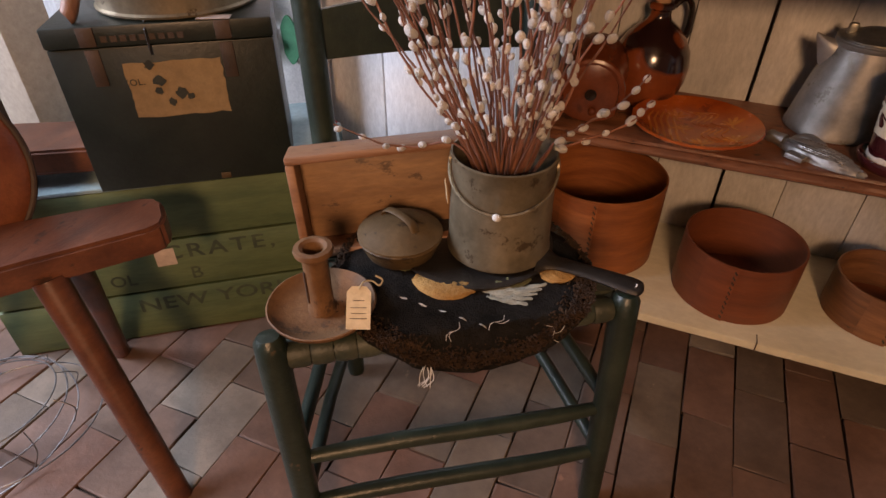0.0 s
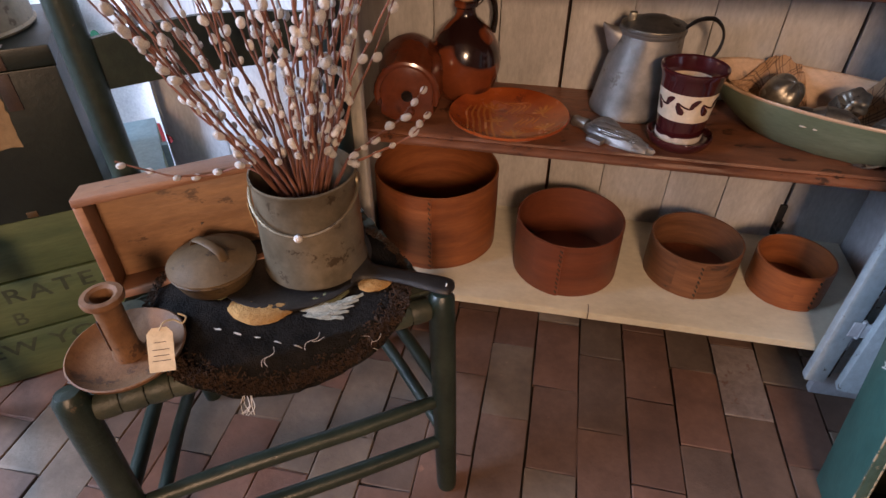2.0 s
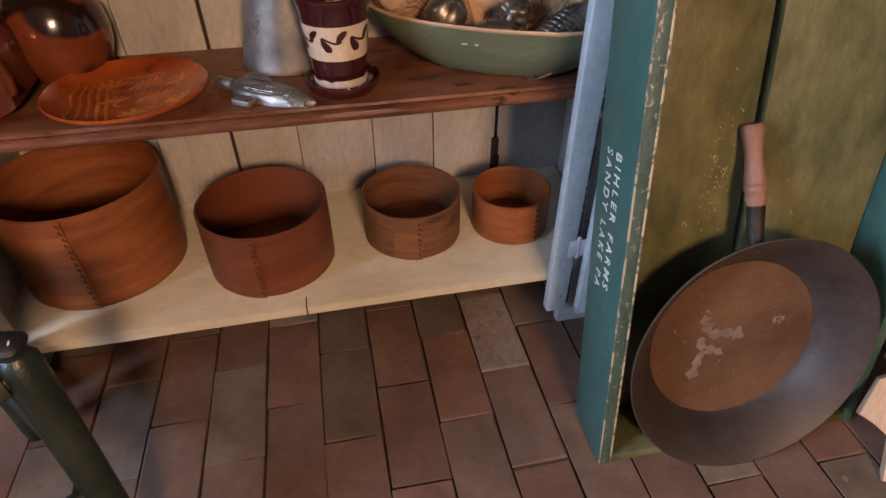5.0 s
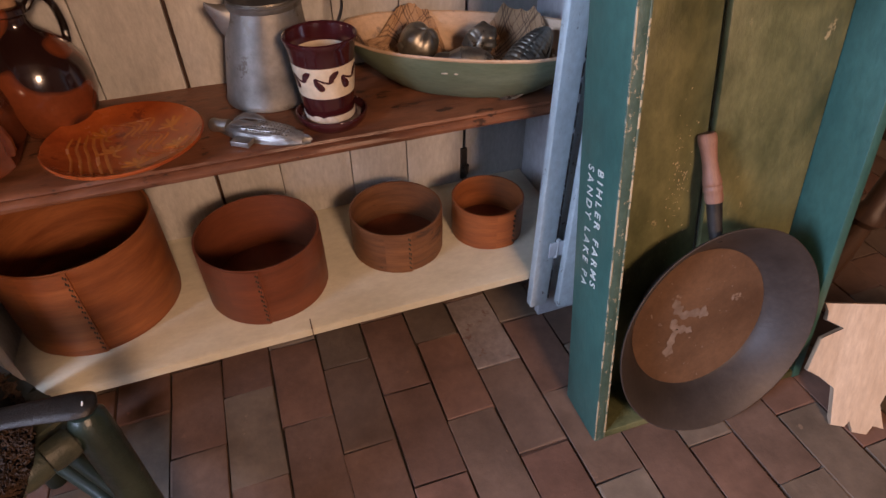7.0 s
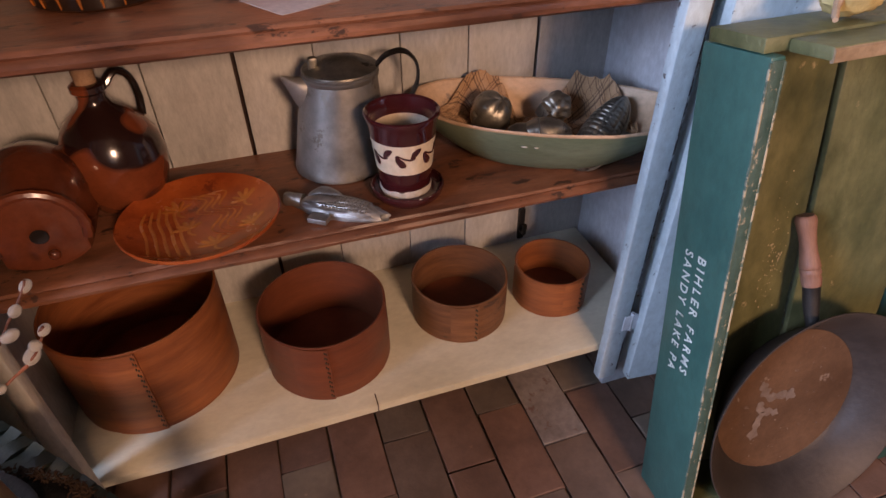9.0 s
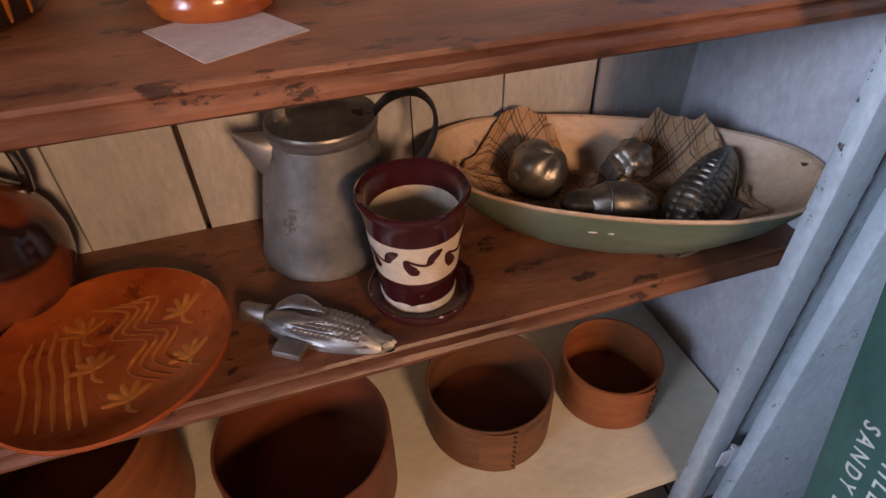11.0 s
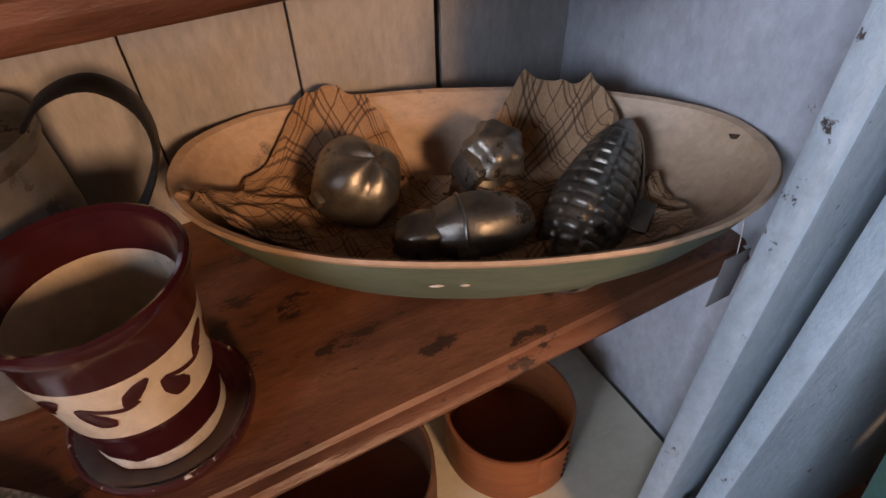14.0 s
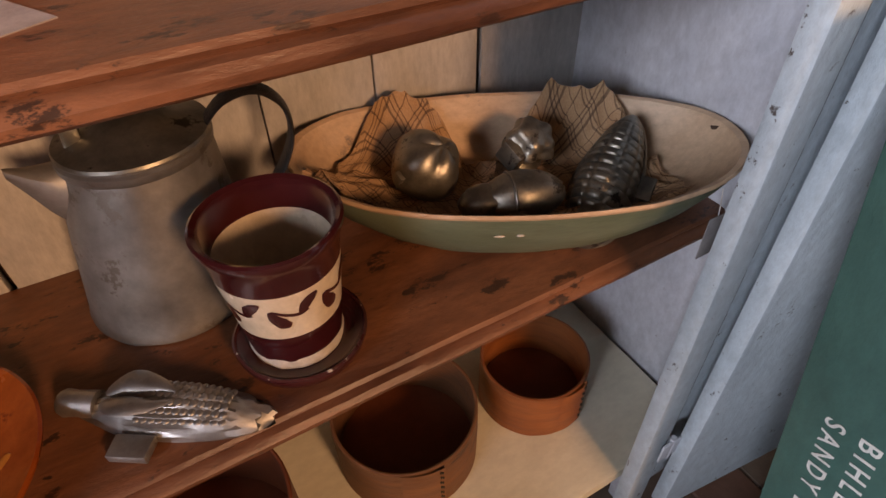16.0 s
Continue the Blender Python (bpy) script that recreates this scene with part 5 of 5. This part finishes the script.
for i in range(62):
    az = 2.399 * i + random.uniform(-0.4, 0.4)
    lean = 0.05 + 0.36 * math.sqrt((i + 0.5) / 62)
    lean *= 1.35 if math.cos(az) < -0.1 else 1.0
    twigs.append((az, lean, random.uniform(0.42, 0.64), 1))
twigs += [(radians(204), 1.38, 0.30, 3), (radians(14), 0.90, 0.27, 1), (radians(20), 0.80, 0.28, 1)]
made, rest = 0, bmesh.new()
for az, lean, length, gap in reversed(twigs):
    d = Vector((math.cos(az), math.sin(az) * 0.85, 0))
    base = d * random.uniform(0.0, 0.03) * -1
    lip = d * 0.058 * min(1, lean * 1.9) + Vector((0, 0, 0.145))
    tip = lip + d * math.sin(lean) * (length - 0.12) + Vector((random.uniform(-0.05, 0.01), random.uniform(-0.03, 0.03), math.cos(lean) * (length - 0.12)))
    sway = Vector((random.uniform(-1, 1), random.uniform(-1, 1), 0)) * 0.016
    lower = lip.lerp(tip, 0.33) + sway - Vector((0, 0, 0.012 * lean))
    upper = lip.lerp(tip, 0.68) - sway * random.uniform(0.2, 1.0) - Vector((0, 0, 0.010 * lean))
    pts = smooth_path((base, lip, lower, upper, tip), 6)
    pts = pts[:7] + [p + Vector((random.uniform(-1, 1), random.uniform(-1, 1), 0)) * 0.0016 for p in pts[7:]]
    n = len(pts)
    st = part("twig", tube(pts, [0.0020 - 0.0011 * k / (n - 1) + (0.0004 if k % 3 == 0 else 0) for k in range(n)], 6), STEM, willow)
    k = 8 + random.randint(0, 2)
    while k < n:
        p = pts[min(n - 1, k)]
        f = (pts[min(n - 1, k + 1)] - pts[max(0, k - 1)]).normalized()
        o = Vector((random.uniform(-1, 1), random.uniform(-1, 1), random.uniform(-0.5, 0.5)))
        o = (o - f * o.dot(f)).normalized()
        s = random.uniform(0.0042, 0.0064)
        m = Matrix.Translation(p + o * s * 0.9) @ (f + o * 0.55).normalized().to_track_quat("Z", "Y").to_matrix().to_4x4() @ Matrix.Diagonal((s, s, s, 1))
        if made < 300:
            ob = new("catkin", random.choice(fur))
            ob.parent, ob.matrix_basis = st, m
            made += 1
        else:
            blob(1, 0.95, 1.3, (0, 0, 0), None, 10, 8, rest, m)
        k += random.choice((1, 2, 2, 3)) if gap == 1 else gap
rc = part("catkin_mass", rest, CATKIN, willow, "furry pale catkins")
rc["kind"] = "stuff"

cs = thing("iron_candlestick", "brown iron push-up candlestick with round drip pan", "candlestick", Matrix.Translation((-0.252, 0.618, MZ - 0.004)))
part("drip_pan", lathe(((0, 0.005), (0.030, 0.004), (0.055, 0.006), (0.066, 0.013), (0.071, 0.018), (0.073, 0.017), (0.070, 0.010), (0.058, 0.001), (0, 0.0)), 48, wobble=0.01), RUST_IRON, cs)
part("tube", lathe(((0.0, 0.004), (0.019, 0.004), (0.0185, 0.012), (0.0165, 0.020), (0.0165, 0.090), (0.019, 0.096), (0.0245, 0.100), (0.0255, 0.104), (0.0240, 0.108), (0.018, 0.109), (0.0135, 0.106), (0.013, 0.07), (0, 0.068)), 32), RUST_IRON, cs)
part("slot", box(-0.002, 0.002, -0.0182, -0.014, 0.025, 0.075, 0.0005), DARK_WOOD, cs, "dark slider slot", pose(0, 0, 0, 0, 0, -30))
ct = thing("candlestick_tag", "tan paper price tag tied to the candlestick with string", "tag", pose(-0.184, 0.602, MZ + 0.040, -42, 0, 22) @ Matrix.Diagonal((0.9, 0.9, 0.9, 1)))
part("card", plate_of(((-0.017, -0.030), (0.017, -0.030), (0.017, 0.022), (0.010, 0.030), (-0.010, 0.030), (-0.017, 0.022)), 0.0008), PAPER_TAG, ct)
for k, (z, w) in enumerate(((0.010, 0.008), (0.000, 0.011), (-0.008, 0.010), (-0.015, 0.012))):
    part("writing_line", box(-w, w, -0.0004, 0.0001, z - 0.0005, z + 0.0005, 0), STRAP_LEATHER, ct)
part("string", tube(smooth_path(((0, 0.0, 0.026), (0.006, 0.002, 0.036), (0.016, 0.012, 0.038), (0.026, 0.016, 0.032), (0.030, 0.02, 0.040), (0.020, 0.02, 0.046))), 0.0013, 6), STRING, ct)

lp = thing("small_lidded_pot", "small brown metal pot with strap handle lid", "pot", Matrix.Translation((-0.212, 0.776, MZ)))
part("body", lathe(((0, 0), (0.046, 0), (0.052, 0.006), (0.059, 0.022), (0.062, 0.030), (0.0635, 0.033), (0.061, 0.036), (0, 0.036)), 48), BRONZE, lp)
lp_lid = part("lid", lathe(((0, 0.060), (0.012, 0.0592), (0.032, 0.055), (0.050, 0.046), (0.060, 0.040), (0.0635, 0.0385), (0.0635, 0.036), (0, 0.036)), 48), BRONZE, lp)
part("lid_handle", tube(smooth_path(((-0.034, 0, 0.052), (-0.026, 0, 0.064), (0.0, 0, 0.069), (0.026, 0, 0.064), (0.034, 0, 0.052)), 5), 0.0075, 10, flat=0.35), BRONZE, lp_lid, m=pose(0, 0, 0, 0, 0, 158))

wb = thing("open_wooden_box", "open brown wooden box standing on its side on the chair", "box", Matrix.Translation((-0.352, 0.718, 0.428)) @ pose(0, 0, 0, 0, 0, 30) @ pose(0, 0, 0, -11, -3.5, 0))
WW, WD, WH, WT = 0.292, 0.064, 0.164, 0.013
part("side", box(0, WW, 0, WD, WH - WT, WH, 0.003), BOX_RED, wb)
part("side", box(0, WW, 0, WD, 0, WT, 0.003), BOX_RED, wb)
part("end", box(0, WT, 0.001, WD - 0.001, WT, WH - WT, 0.002), BOX_RED, wb)
part("end", box(WW - WT, WW, 0.001, WD - 0.001, WT, WH - WT, 0.002), BOX_RED, wb)
part("bottom", box(WT, WW - WT, WD - 0.012, WD - 0.002, WT, WH - WT, 0.001), BOX_WOOD, wb, "pale scratched box bottom")
part("nail", tube(((0.145, WD - 0.012, 0.070), (0.145, WD - 0.022, 0.073)), 0.0014, 6), IRON, wb)

# ---- crate and trunk ----
CRM = Matrix.Translation((-1.097, 0.614, 0)) @ pose(0, 0, 0, 0, 0, 37)
crate = thing("green_crate", "green slatted wooden crate with black stencilled words", "crate", CRM)
for k in range(3):
    sl = part("slat", box(0, 0.76, 0, 0.012, 0.004 + 0.130 * k, 0.004 + 0.130 * k + 0.124, 0.002), CRATE_GREEN, crate)
    if k == 1:
        words("CRATE,", 0.050, STENCIL_BLACK, "stencil", sl, Matrix.Translation((0.47, -0.0006, 0.226)) @ pose(0, 0, 0, 90, 0, 0), "", 1.2, 1.25)
        words("B", 0.045, STENCIL_BLACK, "stencil", sl, Matrix.Translation((0.41, -0.0006, 0.166)) @ pose(0, 0, 0, 90, 0, 0))
        words("OL", 0.040, STENCIL_BLACK, "stencil", sl, Matrix.Translation((0.26, -0.0006, 0.168)) @ pose(0, 0, 0, 90, 0, 0))
    elif k == 0:
        words("NEW YORK", 0.050, STENCIL_BLACK, "stencil", sl, Matrix.Translation((0.44, -0.0006, 0.092)) @ pose(0, 0, 0, 90, 0, 0), "", 1.25)
for x in (0.0, 0.745):
    part("end_panel", box(x, x + 0.015, 0.013, 0.34, 0.004, 0.388, 0.002), CRATE_GREEN, crate)
part("back_panel", box(0.016, 0.744, 0.325, 0.34, 0.004, 0.388, 0.002), CRATE_GREEN, crate)
part("top_board", box(0.0, 0.76, 0.0, 0.34, 0.3885, 0.398, 0.002), SKY_BLUE, crate, "pale blue painted top board")

trunk = thing("storage_chest", "dark green painted wooden chest with torn paper label", "chest", Matrix.Translation((-0.853, 0.777, 0.398)) @ pose(0, 0, 0, 0, 0, 36.5))
TW, TD, TH = 0.364, 0.26, 0.305
part("body", box(0, TW, 0, TD, 0, TH - 0.036, 0.003), TRUNK_PAINT, trunk)
tl = part("lid", box(-0.002, TW + 0.002, -0.003, TD, TH - 0.0345, TH, 0.004), TRUNK_PAINT, trunk)
random.seed(8)
lab = []
for k in range(40):
    t = k / 40 * 4
    e = int(t)
    f = t - e
    x, z = ((f, 0), (1, f), (1 - f, 1), (0, 1 - f))[e]
    lab.append((0.108 + 0.160 * x + random.uniform(-0.002, 0.002), 0.142 + 0.098 * z + random.uniform(-0.002, 0.002)))
lb = part("paper_label", plate_of(lab, 0.0008), LABEL_PAPER, trunk, "torn brown paper label", Matrix.Translation((0, -0.0010, 0)))
for cx, cz, s in ((0.158, 0.208, 0.013), (0.190, 0.182, 0.012), (0.172, 0.168, 0.008), (0.205, 0.176, 0.007), (0.155, 0.190, 0.008), (0.15, 0.236, 0.009)):
    pts = [(cx + s * (0.6 + 0.5 * random.random()) * math.cos(a), cz + s * (0.5 + 0.6 * random.random()) * math.sin(a)) for a in [2 * math.pi * i / 14 for i in range(14)]]
    part("torn_patch", plate_of(pts, 0.0005), BLACK_INK, trunk, "dark torn patch", Matrix.Translation((0, -0.0017, 0)))
words("COL.", 0.016, BLACK_INK, "print", lb, Matrix.Translation((0.117, -0.0004, 0.207)) @ pose(0, 0, 0, 90, 0, 0))
for x in (0.055, 0.270):
    st = part("strap_hinge", box(x, x + 0.026, -0.0068, -0.0034, TH - 0.032, TH - 0.001, 0.001), STRAP_LEATHER, trunk, "worn leather strap")
    part("strap_tail", box(x + 0.002, x + 0.024, -0.0032, -0.0006, TH - 0.10, TH - 0.038, 0.001), STRAP_LEATHER, trunk)
for i in range(9):
    part("lettering_bar", box(0.088 + 0.015 * i, 0.098 + 0.015 * i, -0.0042, -0.0032, TH - 0.026, TH - 0.016, 0), STRAP_LEATHER, trunk)
part("lock_plate", box(0.222, 0.240, -0.003, 0.0, 0.004, 0.016, 0.001), BRONZE, trunk)
part("latch", tube(((0.160, -0.004, TH - 0.050), (0.160, -0.005, TH - 0.010), (0.160, 0.010, TH + 0.002)), 0.0025, 6), IRON, trunk)

sv = thing("hand_sifter", "round tin sifter with a wooden grip on the trunk", "sifter", Matrix.Translation((-0.775, 1.01, 0.704)))
part("hoop", lathe(((0.132, 0.0), (0.140, 0.002), (0.142, 0.006), (0.138, 0.010), (0.138, 0.085), (0.141, 0.09), (0.138, 0.094), (0.134, 0.09), (0.134, 0.01), (0.132, 0.0)), 56), TIN, sv)
part("mesh", lathe(((0, 0.006), (0.134, 0.006), (0.134, 0.008), (0, 0.008)), 40), TIN, sv)
part("grip", tube(smooth_path(((-0.02, -0.135, 0.085), (-0.045, -0.165, 0.055), (-0.055, -0.185, 0.016), (-0.058, -0.190, 0.010))), 0.013, 12), HANDLE_WOOD, sv, "wooden grip")
solid("trunk_note", box(-0.028, 0.028, -0.012, 0.012, 0, 0.001, 0), WHITE_TAG, "small white note on the trunk lid", "note", pose(-0.640, 0.945, 0.704, 0, 0, 30))

# quilt hanging behind the trunk
quilt = bmesh.new()
rows = []
for i in range(41):
    x = -1.75 + 0.98 * i / 40
    rows.append([quilt.verts.new((x, 1.45 + 0.025 * math.sin(i * 0.7) + 0.008 * noise.noise((x * 8, z * 5, 1)) + d, z)) for d in (0, 0.012) for z in [0.05 + 1.35 * j / 20 for j in range(21)]])
for a, b in zip(rows, rows[1:]):
    for o in (0, 21):
        for j in range(20):
            quilt.faces.new((a[o + j], a[o + j + 1], b[o + j + 1], b[o + j]))
qt = solid("quilt", quilt, QUILT_WHITE, "white quilt with red and green applique hanging on the wall", "quilt")


def applique(cx, cz, pts, m, label):
    y = 1.45 + 0.025 * math.sin((cx + 1.75) / 0.98 * 28) - 0.016
    part("applique", plate_of([(cx + x, cz + z) for x, z in pts], 0.004), m, qt, label, Matrix.Translation((0, y, 0)))


leaf = [(0.028 * math.sin(a) * (1.25 - 0.5 * abs(math.cos(a))), 0.065 * math.cos(a)) for a in [2 * math.pi * i / 20 for i in range(20)]]
rose = [((0.045 + 0.008 * math.cos(6 * a)) * math.cos(a), (0.045 + 0.008 * math.cos(6 * a)) * math.sin(a)) for a in [2 * math.pi * i / 36 for i in range(36)]]
for cx, cz in ((-0.865, 0.50), (-0.93, 0.60), (-1.35, 0.62), (-1.5, 0.42), (-1.62, 0.70), (-0.84, 0.20)):
    applique(cx, cz, leaf, QUILT_GREEN, "green leaf applique")
for cx, cz in ((-0.94, 0.50), (-0.81, 0.27), (-1.44, 0.56), (-1.65, 0.50)):
    applique(cx, cz, rose, QUILT_RED, "red flower applique")
bb = thing("blue_stand", "light blue painted stand with red trim behind the trunk", "stand", pose(-0.66, 1.22, 0.0, 0, 0, 36))
part("panel", box(-0.06, 0.06, 0, 0.02, 0, 0.38, 0.003), SKY_BLUE, bb)
part("trim", box(-0.055, -0.005, -0.003, 0.022, 0.381, 0.396, 0.002), QUILT_RED, bb)
solid("door_post", box(-1.72, -1.58, 1.15, 1.30, 0, 2.39, 0.006), PLASTER, "cream painted wooden post", "post", kind="structure")

# ---- saddle bench and wire basket ----
bench = thing("saddle_bench", "low reddish wooden bench with a leather saddle pad", "bench", Matrix.Translation((0, 0, 0)))


def slab(p, q, w0, w1, thick):
    p, q = Vector(p), Vector(q)
    d = (q - p).normalized()
    s = d.cross(Vector((0, 0, 1))).normalized()
    bm = bmesh.new()
    lo, hi = [], []
    outline = [p + s * w0, p + d * 0.02 + s * w0 * 1.03, q - d * 0.03 + s * w1, q - d * 0.008 + s * w1 * 0.8, q + s * w1 * 0.4, q - s * w1 * 0.4, q - d * 0.008 - s * w1 * 0.8, q - d * 0.03 - s * w1, p - s * w0]
    lo = [bm.verts.new(o - Vector((0, 0, thick))) for o in outline]
    hi = [bm.verts.new(o) for o in outline]
    bm.faces.new(hi)
    bm.faces.new(lo[::-1])
    for i in range(len(lo)):
        j = (i + 1) % len(lo)
        bm.faces.new((lo[i], lo[j], hi[j], hi[i]))
    bmesh.ops.bevel(bm, geom=bm.edges[:], offset=0.006, segments=2, affect="EDGES")
    return bm


part("seat_plank", slab((-0.865, 0.435, 0.455), (-0.622, 0.718, 0.455), 0.075, 0.055, 0.05), STOOL_WOOD, bench)
part("back_plank", slab((-1.20, 0.68, 0.48), (-0.815, 0.905, 0.48), 0.075, 0.065, 0.05), STOOL_WOOD, bench)
part("leg", tube(((-0.70, 0.545, 0.41), (-0.53, 0.492, 0.0)), (0.025, 0.020), 14), STOOL_WOOD, bench)
part("leg", tube(((-0.70, 0.590, 0.41), (-0.905, 0.712, 0.0)), (0.022, 0.017), 14), STOOL_WOOD, bench)
part("leg", tube(((-1.10, 0.74, 0.43), (-1.16, 0.80, 0.0)), (0.022, 0.017), 14), STOOL_WOOD, bench)
part("leg", tube(((-0.86, 0.46, 0.41), (-1.0, 0.36, 0.0)), (0.022, 0.017), 14), STOOL_WOOD, bench)
part("beam", box(-0.03, 0.03, -0.26, 0.26, 0.405, 0.455, 0.005), STOOL_WOOD, bench, m=pose(-0.98, 0.60, 0, 0, 0, 48))
pad_m = Matrix.Translation((-0.905, 0.535, 0.545)) @ pose(0, 0, 0, 0, 72, -30) @ Matrix.Diagonal((1.05, 1.0, 0.9, 1))
pad = part("saddle_pad", lathe(((0, 0.026), (0.07, 0.026), (0.13, 0.020), (0.150, 0.008), (0.155, 0.0), (0.15, -0.02), (0.13, -0.06), (0, -0.07)), 48), LEATHER, bench, "padded red leather", pad_m)
part("piping", tube([(0.152 * math.cos(a), 0.152 * math.sin(a), 0.008) for a in [2 * math.pi * i / 60 for i in range(61)]], 0.005, 8), STRAP_LEATHER, pad)
part("braid", tube([(0.075 * math.cos(a), 0.075 * math.sin(a), 0.028 + 0.003 * math.sin(20 * a)) for a in [2 * math.pi * i / 100 for i in range(101)]], [0.008 + 0.002 * math.sin(i * 1.2) for i in range(101)], 8), STRAP_LEATHER, pad, "braided leather ring")
tb = thing("bench_tag", "small pinkish paper tag hanging from the bench", "tag", pose(-0.622, 0.690, 0.355, 0, 0, 40))
part("card", box(-0.016, 0.016, -0.0005, 0.0005, 0.0, 0.034, 0.0003), WHITE_TAG, tb)
part("string", tube(((0, 0, 0.032), (0.0, -0.004, 0.060)), 0.0007, 5), THREAD, tb)

wire = thing("wire_basket", "collapsed grey wire basket lying on the brick floor", "basket", pose(-0.98, 0.44, 0.006, 0, 0, 30))
for k, (r, z) in enumerate(((0.175, 0.002), (0.150, 0.035), (0.120, 0.065), (0.165, 0.014))):
    part("wire_ring", tube([(r * math.cos(a) + 0.02 * k, r * math.sin(a), z + 0.012 * math.sin(a + k)+ 0.012) for a in [2 * math.pi * i / 48 for i in range(49)]], 0.0016, 6), WIRE, wire)
for k in range(10):
    a = 2 * math.pi * k / 10
    part("wire_stay", tube(smooth_path(((0.175 * math.cos(a), 0.175 * math.sin(a), 0.010), (0.16 * math.cos(a) + 0.03, 0.16 * math.sin(a), 0.05), (0.12 * math.cos(a) + 0.04, 0.12 * math.sin(a), 0.078)), 4), 0.0013, 5), WIRE, wire)

# ---- bricks ----
random.seed(3)


def brick_mesh(seed, w, l):
    rnd = random.Random(seed)
    vs, fs = [], []
    for inset, z in ((0.0, -0.05), (0.0, -0.0020), (0.0005, -0.0006), (0.0017, 0.0)):
        for sx, sy in ((-1, -1), (1, -1), (1, 1), (-1, 1)):
            vs.append((sx * (w / 2 - inset) + rnd.uniform(-0.0022, 0.0022), sy * (l / 2 - inset) + rnd.uniform(-0.0030, 0.0030), z + (rnd.uniform(-0.0008, 0.0008) if z > -0.01 else 0)))
    for k in range(3):
        for i in range(4):
            j = (i + 1) % 4
            fs.append((k * 4 + i, k * 4 + j, k * 4 + 4 + j, k * 4 + 4 + i))
    fs.append((12, 13, 14, 15))
    return vs, fs


PITCH, LENGTH = 0.1003, 0.203
meshes = []
for s in range(10):
    vs, fs = brick_mesh(s, PITCH - 0.0040, LENGTH - 0.0040)
    me = bpy.data.meshes.new("brick")
    me.from_pydata(vs, [], fs)
    me.materials.append(BRICK)
    meshes.append(me)
pale_mesh = meshes[0].copy()
pale_mesh.materials[0] = PALE_BRICK
rest_v, rest_f = [], []
for c in range(-26, 22):
    x = 0.2315 + PITCH * c
    start = 1.147 if c % 2 == 0 else 1.040
    for r in range(-18, 3):
        y = start - LENGTH / 2 + LENGTH * r + 0.008 * noise.noise((c * 1.7, 0.3, r * 0.1))
        if y > 1.62 or y < -2.35 or abs(x) > 2.28:
            continue
        z = random.uniform(-0.0012, 0.0006)
        tilt = random.uniform(-0.35, 0.35)
        if -1.20 < x < 1.62 and 0.10 < y < 1.30:
            ob = new("brick", pale_mesh if (c, r) == (5, 1) else random.choice(meshes))
            ob.parent = floor
            ob.matrix_basis = pose(x + random.uniform(-0.001, 0.001), y, z, tilt, random.uniform(-0.6, 0.6), random.uniform(-0.9, 0.9))
        else:
            vs, fs = brick_mesh(random.randint(0, 99), PITCH - 0.0040, LENGTH - 0.0040)
            n = len(rest_v)
            rest_v += [(a + x, b + y, d + z) for a, b, d in vs]
            rest_f += [tuple(i + n for i in f) for f in fs]
me = bpy.data.meshes.new("far_bricks")
me.from_pydata(rest_v, [], rest_f)
me.materials.append(BRICK)
far = new("far_bricks", me)
far.parent = floor
far["kind"] = "stuff"
